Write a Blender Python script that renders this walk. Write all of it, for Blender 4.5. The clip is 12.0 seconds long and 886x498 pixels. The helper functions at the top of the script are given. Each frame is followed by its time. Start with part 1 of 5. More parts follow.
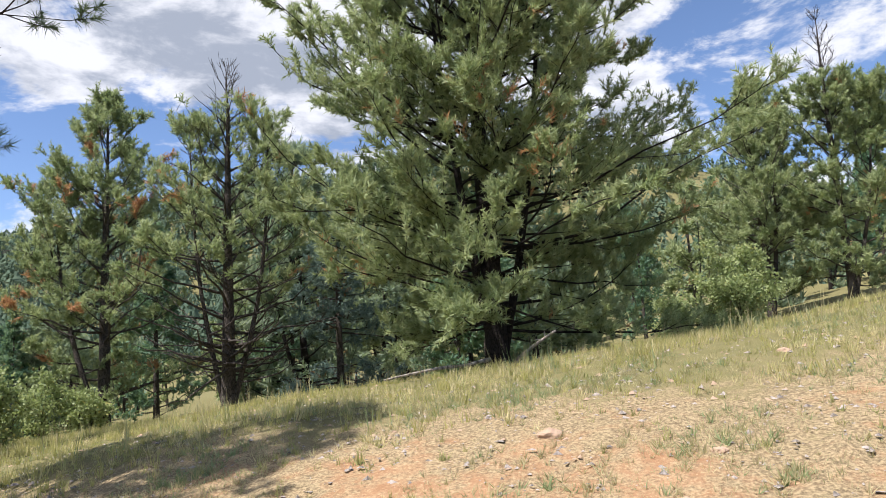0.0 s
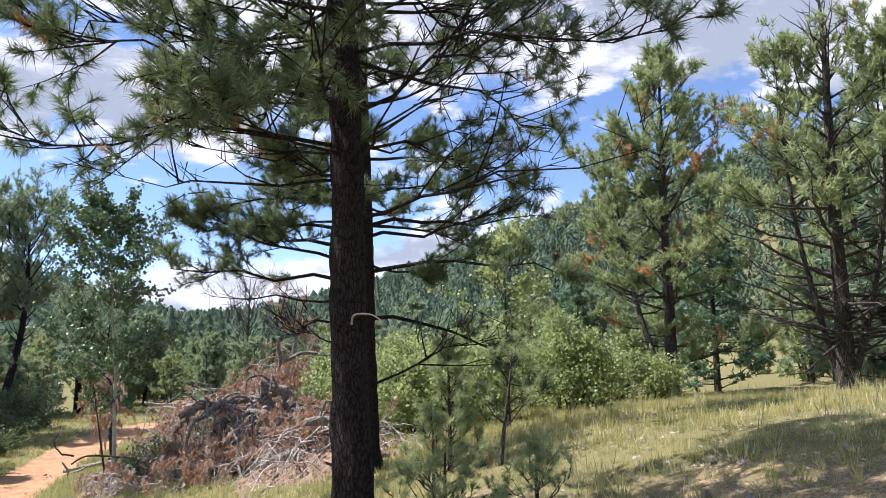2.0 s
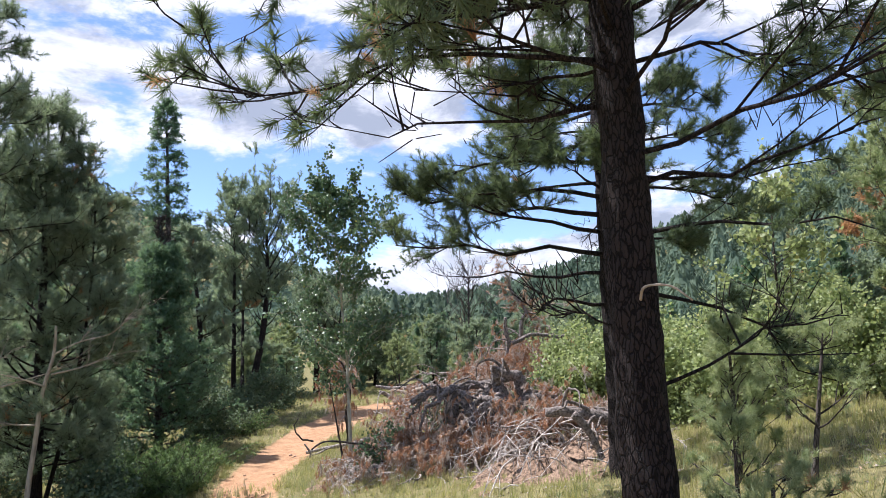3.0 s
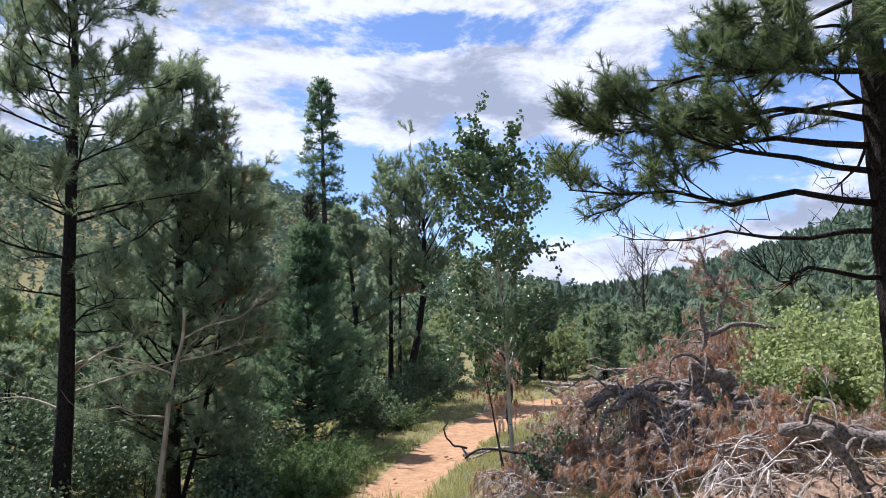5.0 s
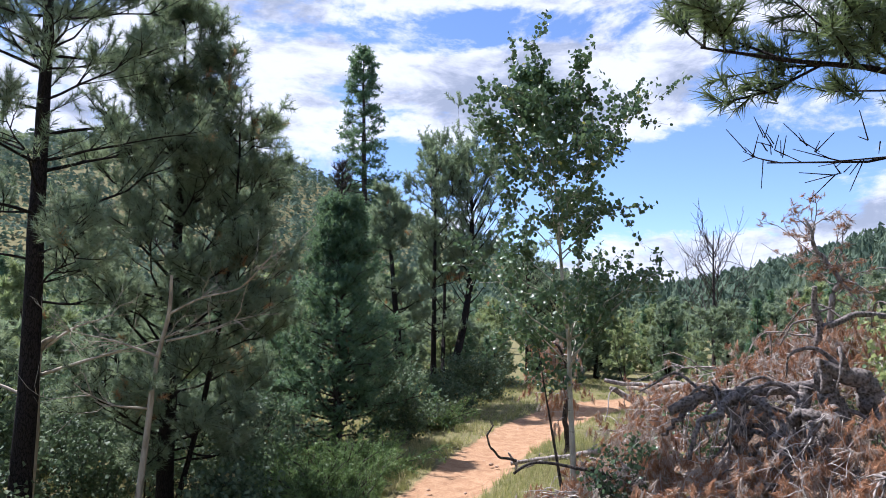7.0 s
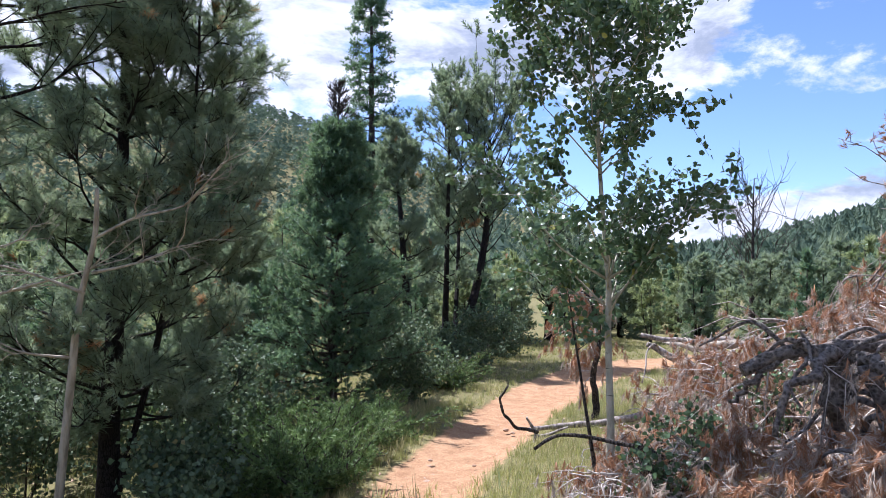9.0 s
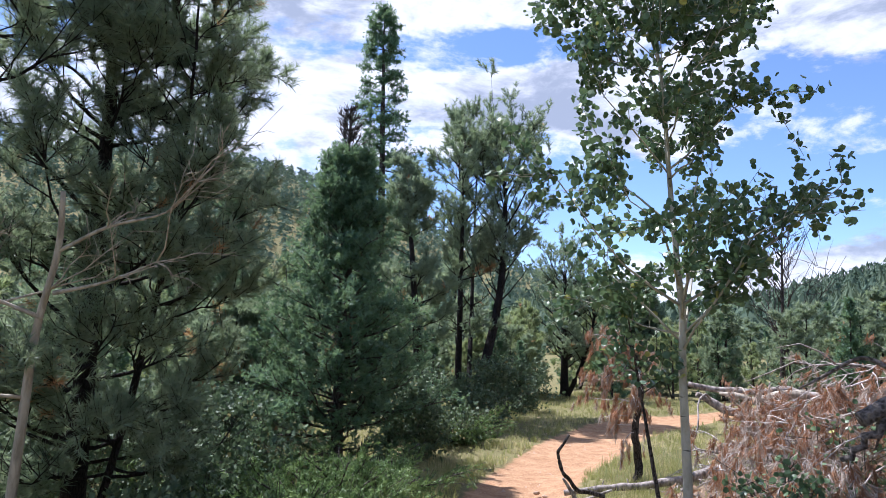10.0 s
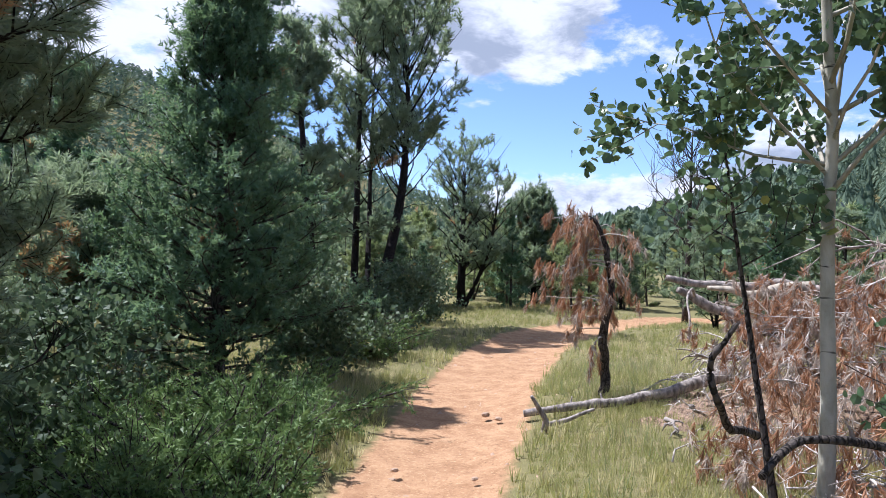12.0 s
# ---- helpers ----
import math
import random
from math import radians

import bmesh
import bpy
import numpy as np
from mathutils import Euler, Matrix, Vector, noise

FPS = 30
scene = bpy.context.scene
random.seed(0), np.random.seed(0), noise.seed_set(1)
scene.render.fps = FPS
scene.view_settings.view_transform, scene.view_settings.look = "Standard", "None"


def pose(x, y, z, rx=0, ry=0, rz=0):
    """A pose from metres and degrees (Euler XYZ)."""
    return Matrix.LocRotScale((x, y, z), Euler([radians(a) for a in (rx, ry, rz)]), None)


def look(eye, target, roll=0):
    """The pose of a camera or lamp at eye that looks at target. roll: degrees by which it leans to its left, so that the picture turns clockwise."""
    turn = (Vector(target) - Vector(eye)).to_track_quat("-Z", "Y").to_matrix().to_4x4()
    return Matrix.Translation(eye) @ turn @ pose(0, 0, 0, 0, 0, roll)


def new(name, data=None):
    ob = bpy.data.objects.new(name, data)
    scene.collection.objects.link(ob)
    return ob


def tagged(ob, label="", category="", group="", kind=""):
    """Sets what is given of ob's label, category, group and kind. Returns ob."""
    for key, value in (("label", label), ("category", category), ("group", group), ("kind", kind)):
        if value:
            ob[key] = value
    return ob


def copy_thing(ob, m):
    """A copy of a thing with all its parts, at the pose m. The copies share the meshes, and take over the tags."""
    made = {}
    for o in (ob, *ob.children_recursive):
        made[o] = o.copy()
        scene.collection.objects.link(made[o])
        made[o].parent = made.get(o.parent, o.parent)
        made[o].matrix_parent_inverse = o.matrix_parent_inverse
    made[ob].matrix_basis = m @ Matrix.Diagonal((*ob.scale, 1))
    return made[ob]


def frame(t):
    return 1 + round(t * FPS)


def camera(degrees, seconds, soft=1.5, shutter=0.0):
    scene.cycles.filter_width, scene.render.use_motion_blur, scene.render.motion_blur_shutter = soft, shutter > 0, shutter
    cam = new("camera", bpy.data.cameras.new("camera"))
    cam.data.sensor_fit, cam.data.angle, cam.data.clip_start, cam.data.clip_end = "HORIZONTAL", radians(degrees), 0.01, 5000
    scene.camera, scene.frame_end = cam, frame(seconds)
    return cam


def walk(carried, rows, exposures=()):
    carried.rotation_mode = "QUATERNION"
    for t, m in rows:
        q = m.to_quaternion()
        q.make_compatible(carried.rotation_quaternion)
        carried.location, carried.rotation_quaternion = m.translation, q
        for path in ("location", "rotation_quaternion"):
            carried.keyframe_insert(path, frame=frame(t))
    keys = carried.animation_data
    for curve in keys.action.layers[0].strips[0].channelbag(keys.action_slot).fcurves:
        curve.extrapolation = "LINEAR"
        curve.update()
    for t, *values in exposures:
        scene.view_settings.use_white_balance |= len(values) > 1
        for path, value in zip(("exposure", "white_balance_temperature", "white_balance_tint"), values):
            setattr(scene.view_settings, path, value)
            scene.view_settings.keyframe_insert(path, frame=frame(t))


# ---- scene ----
cam = camera(62.6, 12.0, soft=0.8)
ROWS = [
    (0.0, 0.0, 0.0, 1.5, -1.49, 8.29, -3.42),
    (0.5, -0.467, 0.362, 1.465, 8.5, 9.76, -3.9),
    (1.0, -0.959, 0.712, 1.433, 19.57, 8.73, -3.78),
    (1.5, -1.409, 0.949, 1.418, 27.61, 7.17, -2.96),
    (2.0, -1.907, 1.188, 1.41, 36.67, 7.76, -0.59),
    (2.5, -2.465, 1.505, 1.415, 45.18, 7.39, -0.9),
    (3.0, -2.888, 1.765, 1.441, 53.17, 6.47, -1.47),
    (3.5, -3.301, 2.021, 1.426, 57.37, 6.35, -0.36),
    (3.7, -3.457, 2.102, 1.416, 58.26, 6.05, -0.5),
    (5.3, -4.773, 2.846, 1.359, 67.26, 6.42, -0.19),
    (5.5, -4.957, 2.902, 1.335, 67.66, 6.67, 0.29),
    (6.0, -5.39, 3.107, 1.279, 68.67, 6.19, -0.35),
    (6.5, -5.756, 3.409, 1.26, 69.96, 5.85, -0.3),
    (6.7, -5.914, 3.442, 1.241, 69.97, 6.05, 0.19),
    (8.3, -7.118, 4.063, 1.089, 71.21, 3.4, 0.95),
    (8.5, -7.252, 4.121, 1.062, 71.02, 2.56, 0.86),
    (9.0, -7.672, 4.198, 0.994, 71.47, 2.63, 1.24),
    (9.5, -8.144, 4.264, 0.916, 72.49, 5.68, 1.29),
    (10.0, -8.679, 4.331, 0.793, 71.93, 7.09, 1.71),
    (10.5, -9.193, 4.37, 0.736, 71.23, 7.85, 2.64),
    (11.0, -9.759, 4.433, 0.64, 67.83, 7.57, 2.68),
    (11.5, -10.263, 4.504, 0.568, 64.25, 4.56, 2.24),
    (12.0, -10.802, 4.6, 0.467, 61.78, 0.98, 1.65),
]
walk(cam, [(t, pose(x, y, z, 0, 0, yaw) @ pose(0, 0, 0, 90 + pitch, 0, 0) @ pose(0, 0, 0, 0, 0, roll)) for t, x, y, z, yaw, pitch, roll in ROWS],
     [(0.0, 1.22, 6150, 14), (2.0, 1.42, 5950, 17), (5.5, 1.2, 5700, 18), (9.0, 1.4, 5500, 20), (12.0, 1.28, 5550, 17)])

# ---- light ----
SUN_AZ, SUN_EL = radians(212), radians(60)      # azimuth counter-clockwise from +x
world = bpy.data.worlds.new("sky")
scene.world = world
world.use_nodes = True


def math_node(nt, op, a, b=None, clamp=False):
    n = nt.nodes.new("ShaderNodeMath")
    n.operation, n.use_clamp = op, clamp
    for i, v in enumerate((a, b)):
        if v is None:
            continue
        if isinstance(v, (int, float)):
            n.inputs[i].default_value = v
        else:
            nt.links.new(v, n.inputs[i])
    return n.outputs[0]


def noise_node(nt, vec, scale, detail=4.0, rough=0.55, distort=0.0):
    n = nt.nodes.new("ShaderNodeTexNoise")
    n.inputs["Scale"].default_value, n.inputs["Detail"].default_value = scale, detail
    n.inputs["Roughness"].default_value, n.inputs["Distortion"].default_value = rough, distort
    if vec is not None:
        nt.links.new(vec, n.inputs["Vector"])
    return n.outputs["Fac"]


def span_node(nt, v, a, b, lo=0.0, hi=1.0):
    n = nt.nodes.new("ShaderNodeMapRange")
    n.interpolation_type = "SMOOTHSTEP"
    nt.links.new(v, n.inputs["Value"])
    for k, x in (("From Min", a), ("From Max", b), ("To Min", lo), ("To Max", hi)):
        n.inputs[k].default_value = x
    return n.outputs["Result"]


def mix_node(nt, fac, a, b, blend="MIX"):
    n = nt.nodes.new("ShaderNodeMix")
    n.data_type, n.blend_type = "RGBA", blend
    for sock, v in ((n.inputs[0], fac), (n.inputs[6], a), (n.inputs[7], b)):
        if isinstance(v, (int, float)):
            sock.default_value = v
        elif isinstance(v, tuple):
            sock.default_value = (*v, 1)
        else:
            nt.links.new(v, sock)
    return n.outputs[2]


def build_sky():
    nt = world.node_tree
    nt.nodes.clear()
    out = nt.nodes.new("ShaderNodeOutputWorld")
    sky = nt.nodes.new("ShaderNodeTexSky")
    sky.sky_type, sky.sun_disc = "NISHITA", False
    sky.sun_elevation, sky.sun_rotation = SUN_EL, radians(90) - SUN_AZ
    sky.altitude, sky.air_density, sky.dust_density, sky.ozone_density = 2800, 1.0, 1.0, 1.4
    clear = nt.nodes.new("ShaderNodeBackground")
    clear.inputs["Strength"].default_value = 0.082
    nt.links.new(sky.outputs[0], clear.inputs["Color"])
    tc = nt.nodes.new("ShaderNodeTexCoord")
    sep = nt.nodes.new("ShaderNodeSeparateXYZ")
    nt.links.new(tc.outputs["Generated"], sep.inputs[0])
    # how far a direction lies to the left of north-west, and how far it faces that way
    across = math_node(nt, "ADD", math_node(nt, "MULTIPLY", sep.outputs[0], -0.574), math_node(nt, "MULTIPLY", sep.outputs[1], -0.819))
    west = span_node(nt, math_node(nt, "SUBTRACT", math_node(nt, "MULTIPLY", sep.outputs[1], 0.574), math_node(nt, "MULTIPLY", sep.outputs[0], 0.819)), 0.0, 0.3)

    def lobe(z0, dz, q0, dq, k):
        a = math_node(nt, "DIVIDE", math_node(nt, "SUBTRACT", sep.outputs[2], z0), dz)
        c = math_node(nt, "DIVIDE", math_node(nt, "SUBTRACT", across, q0), dq)
        r = math_node(nt, "ADD", math_node(nt, "MULTIPLY", a, a), math_node(nt, "MULTIPLY", c, c))
        return math_node(nt, "MULTIPLY", math_node(nt, "EXPONENT", math_node(nt, "MULTIPLY", r, -1.0)), k)

    def puffs(lift, scale, detail, rough, distort):
        """Billows that are flatter than they are wide, seen a little higher up by lift."""
        mp = nt.nodes.new("ShaderNodeMapping")
        nt.links.new(tc.outputs["Generated"], mp.inputs["Vector"])
        mp.inputs["Location"].default_value = (1.3, 2.9, 0.4 + 2.3 * lift)
        mp.inputs["Scale"].default_value = (1, 1, 2.3)
        return noise_node(nt, mp.outputs[0], scale, detail, rough, distort)

    # the blue belt low in the north-west, the bank on the horizon under it, the row of cumulus over it and the grey deck above
    massing = 0.0
    for args in ((0.185, 0.055, 0.02, 0.30, -0.26), (0.085, 0.05, -0.09, 0.11, 0.24), (0.125, 0.04, -0.30, 0.16, 0.20), (0.29, 0.06, 0.20, 0.28, 0.13),
                 (0.40, 0.15, 0.25, 0.6, 0.12), (0.56, 0.14, 0.0, 0.9, 0.10), (0.40, 0.12, -0.62, 0.26, 0.16), (0.27, 0.04, -0.45, 0.10, -0.16), (0.385, 0.03, 0.16, 0.16, -0.16), (0.30, 0.08, -0.2, 0.16, -0.11)):
        massing = math_node(nt, "ADD", math_node(nt, "MULTIPLY", lobe(*args), west), massing)
    field = math_node(nt, "ADD", puffs(0.0, 4.6, 11, 0.62, 0.2), massing)
    above = math_node(nt, "ADD", puffs(0.035, 4.6, 8, 0.58, 0.2), massing)
    mask = span_node(nt, field, 0.48, 0.585)
    shade = span_node(nt, math_node(nt, "ADD", above, math_node(nt, "MULTIPLY", math_node(nt, "SUBTRACT", puffs(0.0, 10.0, 8, 0.62, 0.3), 0.5), 0.75)), 0.52, 0.76)
    tone = mix_node(nt, shade, (1.0, 1.0, 1.0), (0.44, 0.48, 0.54))
    cloud = nt.nodes.new("ShaderNodeBackground")
    cloud.inputs["Strength"].default_value = 0.45
    nt.links.new(tone, cloud.inputs["Color"])
    mix = nt.nodes.new("ShaderNodeMixShader")
    nt.links.new(math_node(nt, "MULTIPLY", mask, 0.94), mix.inputs[0])
    nt.links.new(clear.outputs[0], mix.inputs[1])
    nt.links.new(cloud.outputs[0], mix.inputs[2])
    nt.links.new(mix.outputs[0], out.inputs[0])


build_sky()
sun = new("sun", bpy.data.lights.new("sun", "SUN"))
sun.data.energy, sun.data.angle, sun.data.color = 3.7, radians(0.6), (1.0, 0.94, 0.84)
to_sun = Vector((math.cos(SUN_AZ) * math.cos(SUN_EL), math.sin(SUN_AZ) * math.cos(SUN_EL), math.sin(SUN_EL)))
sun.matrix_world = look(to_sun * 60, (0, 0, 0))


# ---- materials ----
def material(name, rough=0.8, spec=0.3):
    m = bpy.data.materials.new(name)
    m.use_nodes = True
    b = m.node_tree.nodes["Principled BSDF"]
    b.inputs["Roughness"].default_value = rough
    b.inputs["Specular IOR Level"].default_value = spec
    return m, m.node_tree, b


def bump(nt, b, height, strength=0.5, dist=0.02):
    n = nt.nodes.new("ShaderNodeBump")
    n.inputs["Strength"].default_value, n.inputs["Distance"].default_value = strength, dist
    nt.links.new(height, n.inputs["Height"])
    nt.links.new(n.outputs[0], b.inputs["Normal"])


def attr(nt, name):
    n = nt.nodes.new("ShaderNodeAttribute")
    n.attribute_name = name
    return n.outputs["Fac"]


def geo_pos(nt):
    return nt.nodes.new("ShaderNodeNewGeometry").outputs["Position"]


def foliage(name, low, high, old=(0.2, 0.09, 0.035), trans=0.25, rough=0.55, old_at=0.97):
    """Leaves or needles: the tint of each clump runs from low to high, and past old_at it is dead."""
    m, nt, b = material(name, rough, 0.35)
    t = attr(nt, "tint")
    patch = noise_node(nt, geo_pos(nt), 0.9, 2)
    k = math_node(nt, "ADD", math_node(nt, "MULTIPLY", t, 0.7), math_node(nt, "MULTIPLY", math_node(nt, "SUBTRACT", patch, 0.35), 0.6), clamp=True)
    c = mix_node(nt, k, low, high)
    c = mix_node(nt, math_node(nt, "GREATER_THAN", t, old_at), c, old)
    nt.links.new(c, b.inputs["Base Color"])
    tr = nt.nodes.new("ShaderNodeBsdfTranslucent")
    nt.links.new(mix_node(nt, 0.5, c, (0.25, 0.32, 0.05), "SCREEN") if trans > 0.3 else c, tr.inputs["Color"])
    mx = nt.nodes.new("ShaderNodeMixShader")
    mx.inputs[0].default_value = trans
    nt.links.new(b.outputs[0], mx.inputs[1])
    nt.links.new(tr.outputs[0], mx.inputs[2])
    nt.links.new(mx.outputs[0], nt.nodes["Material Output"].inputs[0])
    return m


def bark(name, dark, light, scale=18.0, stretch=0.25, depth=0.03, bands=False, plates=False):
    m, nt, b = material(name, 0.9, 0.2)
    mp = nt.nodes.new("ShaderNodeMapping")
    warp = nt.nodes.new("ShaderNodeTexNoise")
    warp.inputs["Scale"].default_value, warp.inputs["Detail"].default_value = 14, 4
    nt.links.new(geo_pos(nt), warp.inputs["Vector"])
    shift = nt.nodes.new("ShaderNodeVectorMath")
    shift.operation = "MULTIPLY_ADD"
    nt.links.new(warp.outputs["Color"], shift.inputs[0])
    shift.inputs[1].default_value = (0.05, 0.05, 0.12) if plates else (0.01, 0.01, 0.02)
    nt.links.new(geo_pos(nt), shift.inputs[2])
    nt.links.new(shift.outputs[0], mp.inputs["Vector"])
    mp.inputs["Scale"].default_value = (1, 1, stretch)
    v = nt.nodes.new("ShaderNodeTexVoronoi")
    v.feature = "DISTANCE_TO_EDGE" if plates else "F1"
    v.inputs["Scale"].default_value = scale
    nt.links.new(mp.outputs[0], v.inputs["Vector"])
    fine = noise_node(nt, mp.outputs[0], scale * 2.3, 6, 0.65, 0.4)
    broad = noise_node(nt, geo_pos(nt), 1.7, 3)
    if plates:
        k = math_node(nt, "ADD", math_node(nt, "MULTIPLY", span_node(nt, v.outputs["Distance"], 0.0, 0.16), 0.6), math_node(nt, "MULTIPLY", fine, 0.5))
    else:
        k = math_node(nt, "ADD", math_node(nt, "MULTIPLY", v.outputs["Distance"], 0.5), math_node(nt, "MULTIPLY", fine, 0.75))
    c = mix_node(nt, span_node(nt, k, 0.35, 0.85), dark, light)
    c = mix_node(nt, math_node(nt, "MULTIPLY", broad, 0.35), c, tuple(0.6 * x for x in light))
    if bands:
        mq = nt.nodes.new("ShaderNodeMapping")
        nt.links.new(geo_pos(nt), mq.inputs["Vector"])
        mq.inputs["Scale"].default_value = (3, 3, 26)
        scar = span_node(nt, noise_node(nt, mq.outputs[0], 1.2, 4, 0.7), 0.62, 0.68)
        c = mix_node(nt, scar, c, (0.05, 0.045, 0.04))
    nt.links.new(c, b.inputs["Base Color"])
    bump(nt, b, k, 0.9, depth)
    return m


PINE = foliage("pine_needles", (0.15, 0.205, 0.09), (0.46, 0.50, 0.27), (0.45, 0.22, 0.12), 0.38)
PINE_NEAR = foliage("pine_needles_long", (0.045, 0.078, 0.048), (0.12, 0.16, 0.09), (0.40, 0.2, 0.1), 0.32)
PINE_DARK = foliage("pine_needles_dark", (0.14, 0.20, 0.14), (0.29, 0.34, 0.235), (0.38, 0.19, 0.11), 0.45)
SPRUCE = foliage("spruce_needles", (0.05, 0.115, 0.075), (0.165, 0.275, 0.17), (0.3, 0.17, 0.1), 0.38)
FIR = foliage("blue_needles", (0.10, 0.16, 0.14), (0.24, 0.32, 0.26), (0.3, 0.18, 0.1), 0.3)
FAR = foliage("far_needles", (0.07, 0.115, 0.08), (0.16, 0.21, 0.13), (0.3, 0.22, 0.14), 0.3, 0.95)
LEAF = foliage("aspen_leaf", (0.065, 0.12, 0.06), (0.17, 0.245, 0.11), (0.36, 0.36, 0.1), 0.26, 0.35, 0.985)
LEAF_LIGHT = foliage("young_aspen_leaf", (0.19, 0.25, 0.10), (0.38, 0.42, 0.19), (0.45, 0.42, 0.15), 0.42, 0.5, 0.98)
SHRUB = foliage("shrub_leaf", (0.055, 0.095, 0.05), (0.18, 0.235, 0.12), (0.34, 0.31, 0.14), 0.3, 0.6, 0.985)
JUNIPER = foliage("juniper_scale", (0.085, 0.15, 0.05), (0.25, 0.35, 0.11), (0.26, 0.18, 0.07), 0.3)
DEAD = foliage("dead_needles", (0.27, 0.13, 0.068), (0.66, 0.39, 0.225), (0.50, 0.42, 0.35), 0.3, 0.8, 0.7)
GRASS = foliage("meadow_grass", (0.225, 0.245, 0.09), (0.48, 0.435, 0.19), (0.62, 0.54, 0.31), 0.4, 0.7, 0.75)
MEADOW = foliage("bank_grass", (0.29, 0.285, 0.095), (0.60, 0.53, 0.23), (0.66, 0.57, 0.32), 0.42, 0.7, 0.75)
DRY = foliage("dry_grass", (0.30, 0.27, 0.15), (0.62, 0.53, 0.31), (0.25, 0.30, 0.15), 0.35, 0.8, 0.72)
# dark plated bark, with the crown's shade on backlit trunks put into its colour
SHADED_BARK = bark("shaded_pine_bark", (0.007, 0.006, 0.006), (0.040, 0.031, 0.028), 52, 0.3, 0.04, plates=True)
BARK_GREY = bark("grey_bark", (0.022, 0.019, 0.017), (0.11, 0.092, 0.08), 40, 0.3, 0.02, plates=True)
ASPEN_BARK = bark("aspen_bark", (0.30, 0.28, 0.21), (0.52, 0.49, 0.40), 12, 0.5, 0.004, True)
SNAG = bark("bare_bark", (0.24, 0.205, 0.155), (0.50, 0.44, 0.355), 20, 0.2, 0.006)
DEADWOOD = bark("weathered_wood", (0.07, 0.058, 0.05), (0.44, 0.385, 0.345), 24, 0.35, 0.012)
ROOTWOOD = bark("root_wood", (0.045, 0.037, 0.033), (0.32, 0.275, 0.245), 34, 1.0, 0.02)
TWIG = bark("dead_twig", (0.22, 0.19, 0.165), (0.66, 0.60, 0.545), 40, 0.5, 0.003)
STONE, _nt, _b = material("stone", 0.9, 0.2)
_nt.links.new(mix_node(_nt, noise_node(_nt, geo_pos(_nt), 9, 5), (0.26, 0.17, 0.11), (0.52, 0.38, 0.28)), _b.inputs["Base Color"])
bump(_nt, _b, noise_node(_nt, geo_pos(_nt), 30, 5), 0.6, 0.01)


def ground_material():
    m, nt, b = material("ground", 0.95, 0.15)
    p = geo_pos(nt)
    trail, grassy = attr(nt, "trail"), attr(nt, "grassy")
    n1, n2, n3 = noise_node(nt, p, 0.7, 5, 0.6), noise_node(nt, p, 6, 6, 0.65), noise_node(nt, p, 42, 5, 0.7)
    dirt = mix_node(nt, span_node(nt, n2, 0.3, 0.7), (0.29, 0.16, 0.085), (0.43, 0.265, 0.148))
    dirt = mix_node(nt, span_node(nt, n3, 0.52, 0.72), dirt, (0.50, 0.34, 0.20))
    dirt = mix_node(nt, span_node(nt, n3, 0.30, 0.44), (0.20, 0.115, 0.065), dirt)
    litter = mix_node(nt, span_node(nt, n3, 0.35, 0.65), (0.15, 0.11, 0.065), (0.40, 0.31, 0.18))
    green = mix_node(nt, n2, (0.10, 0.10, 0.04), (0.24, 0.205, 0.095))
    k = math_node(nt, "ADD", math_node(nt, "ADD", grassy, 0.31), math_node(nt, "MULTIPLY", math_node(nt, "SUBTRACT", n1, 0.5), 1.3))
    k = math_node(nt, "ADD", k, math_node(nt, "MULTIPLY", math_node(nt, "SUBTRACT", n2, 0.5), 0.9))
    c = mix_node(nt, span_node(nt, k, 0.15, 0.5), dirt, litter)
    c = mix_node(nt, span_node(nt, k, 0.55, 1.0), c, green)
    te = math_node(nt, "ADD", trail, math_node(nt, "MULTIPLY", math_node(nt, "SUBTRACT", n2, 0.5), 0.5))
    c = mix_node(nt, span_node(nt, te, 0.35, 0.6), c, dirt)
    nt.links.new(c, b.inputs["Base Color"])
    bump(nt, b, math_node(nt, "ADD", math_node(nt, "MULTIPLY", n3, 0.5), n2), 0.7, 0.04)
    return m


GROUND = ground_material()


# ---- mesh tools ----
def part(name, verts, tris, mat, parent=None, label="", tint=None, smooth=False):
    """One triangle mesh as an object under its thing."""
    me = bpy.data.meshes.new(name)
    verts, tris = np.asarray(verts, np.float32), np.asarray(tris, np.int32)
    me.vertices.add(len(verts))
    me.vertices.foreach_set("co", verts.ravel())
    me.loops.add(tris.size)
    me.loops.foreach_set("vertex_index", tris.ravel())
    me.polygons.add(len(tris))
    me.polygons.foreach_set("loop_start", np.arange(0, tris.size, 3, dtype=np.int32))
    if smooth:
        me.polygons.foreach_set("use_smooth", np.ones(len(tris), bool))
    if tint is not None:
        a = me.attributes.new("tint", "FLOAT", "POINT")
        a.data.foreach_set("value", np.asarray(tint, np.float32))
    me.update(calc_edges=True)
    me.materials.append(mat)
    ob = new(name, me)
    if parent is not None:
        ob.parent = parent
    if label:
        tagged(ob, label)
    return ob


def thing(name, base, label, category, group=""):
    e = new(name)
    e.location = base
    e.empty_display_size = 0.2
    return tagged(e, label, category, group)


def unit(v):
    return v / np.maximum(np.linalg.norm(v, axis=-1, keepdims=True), 1e-9)


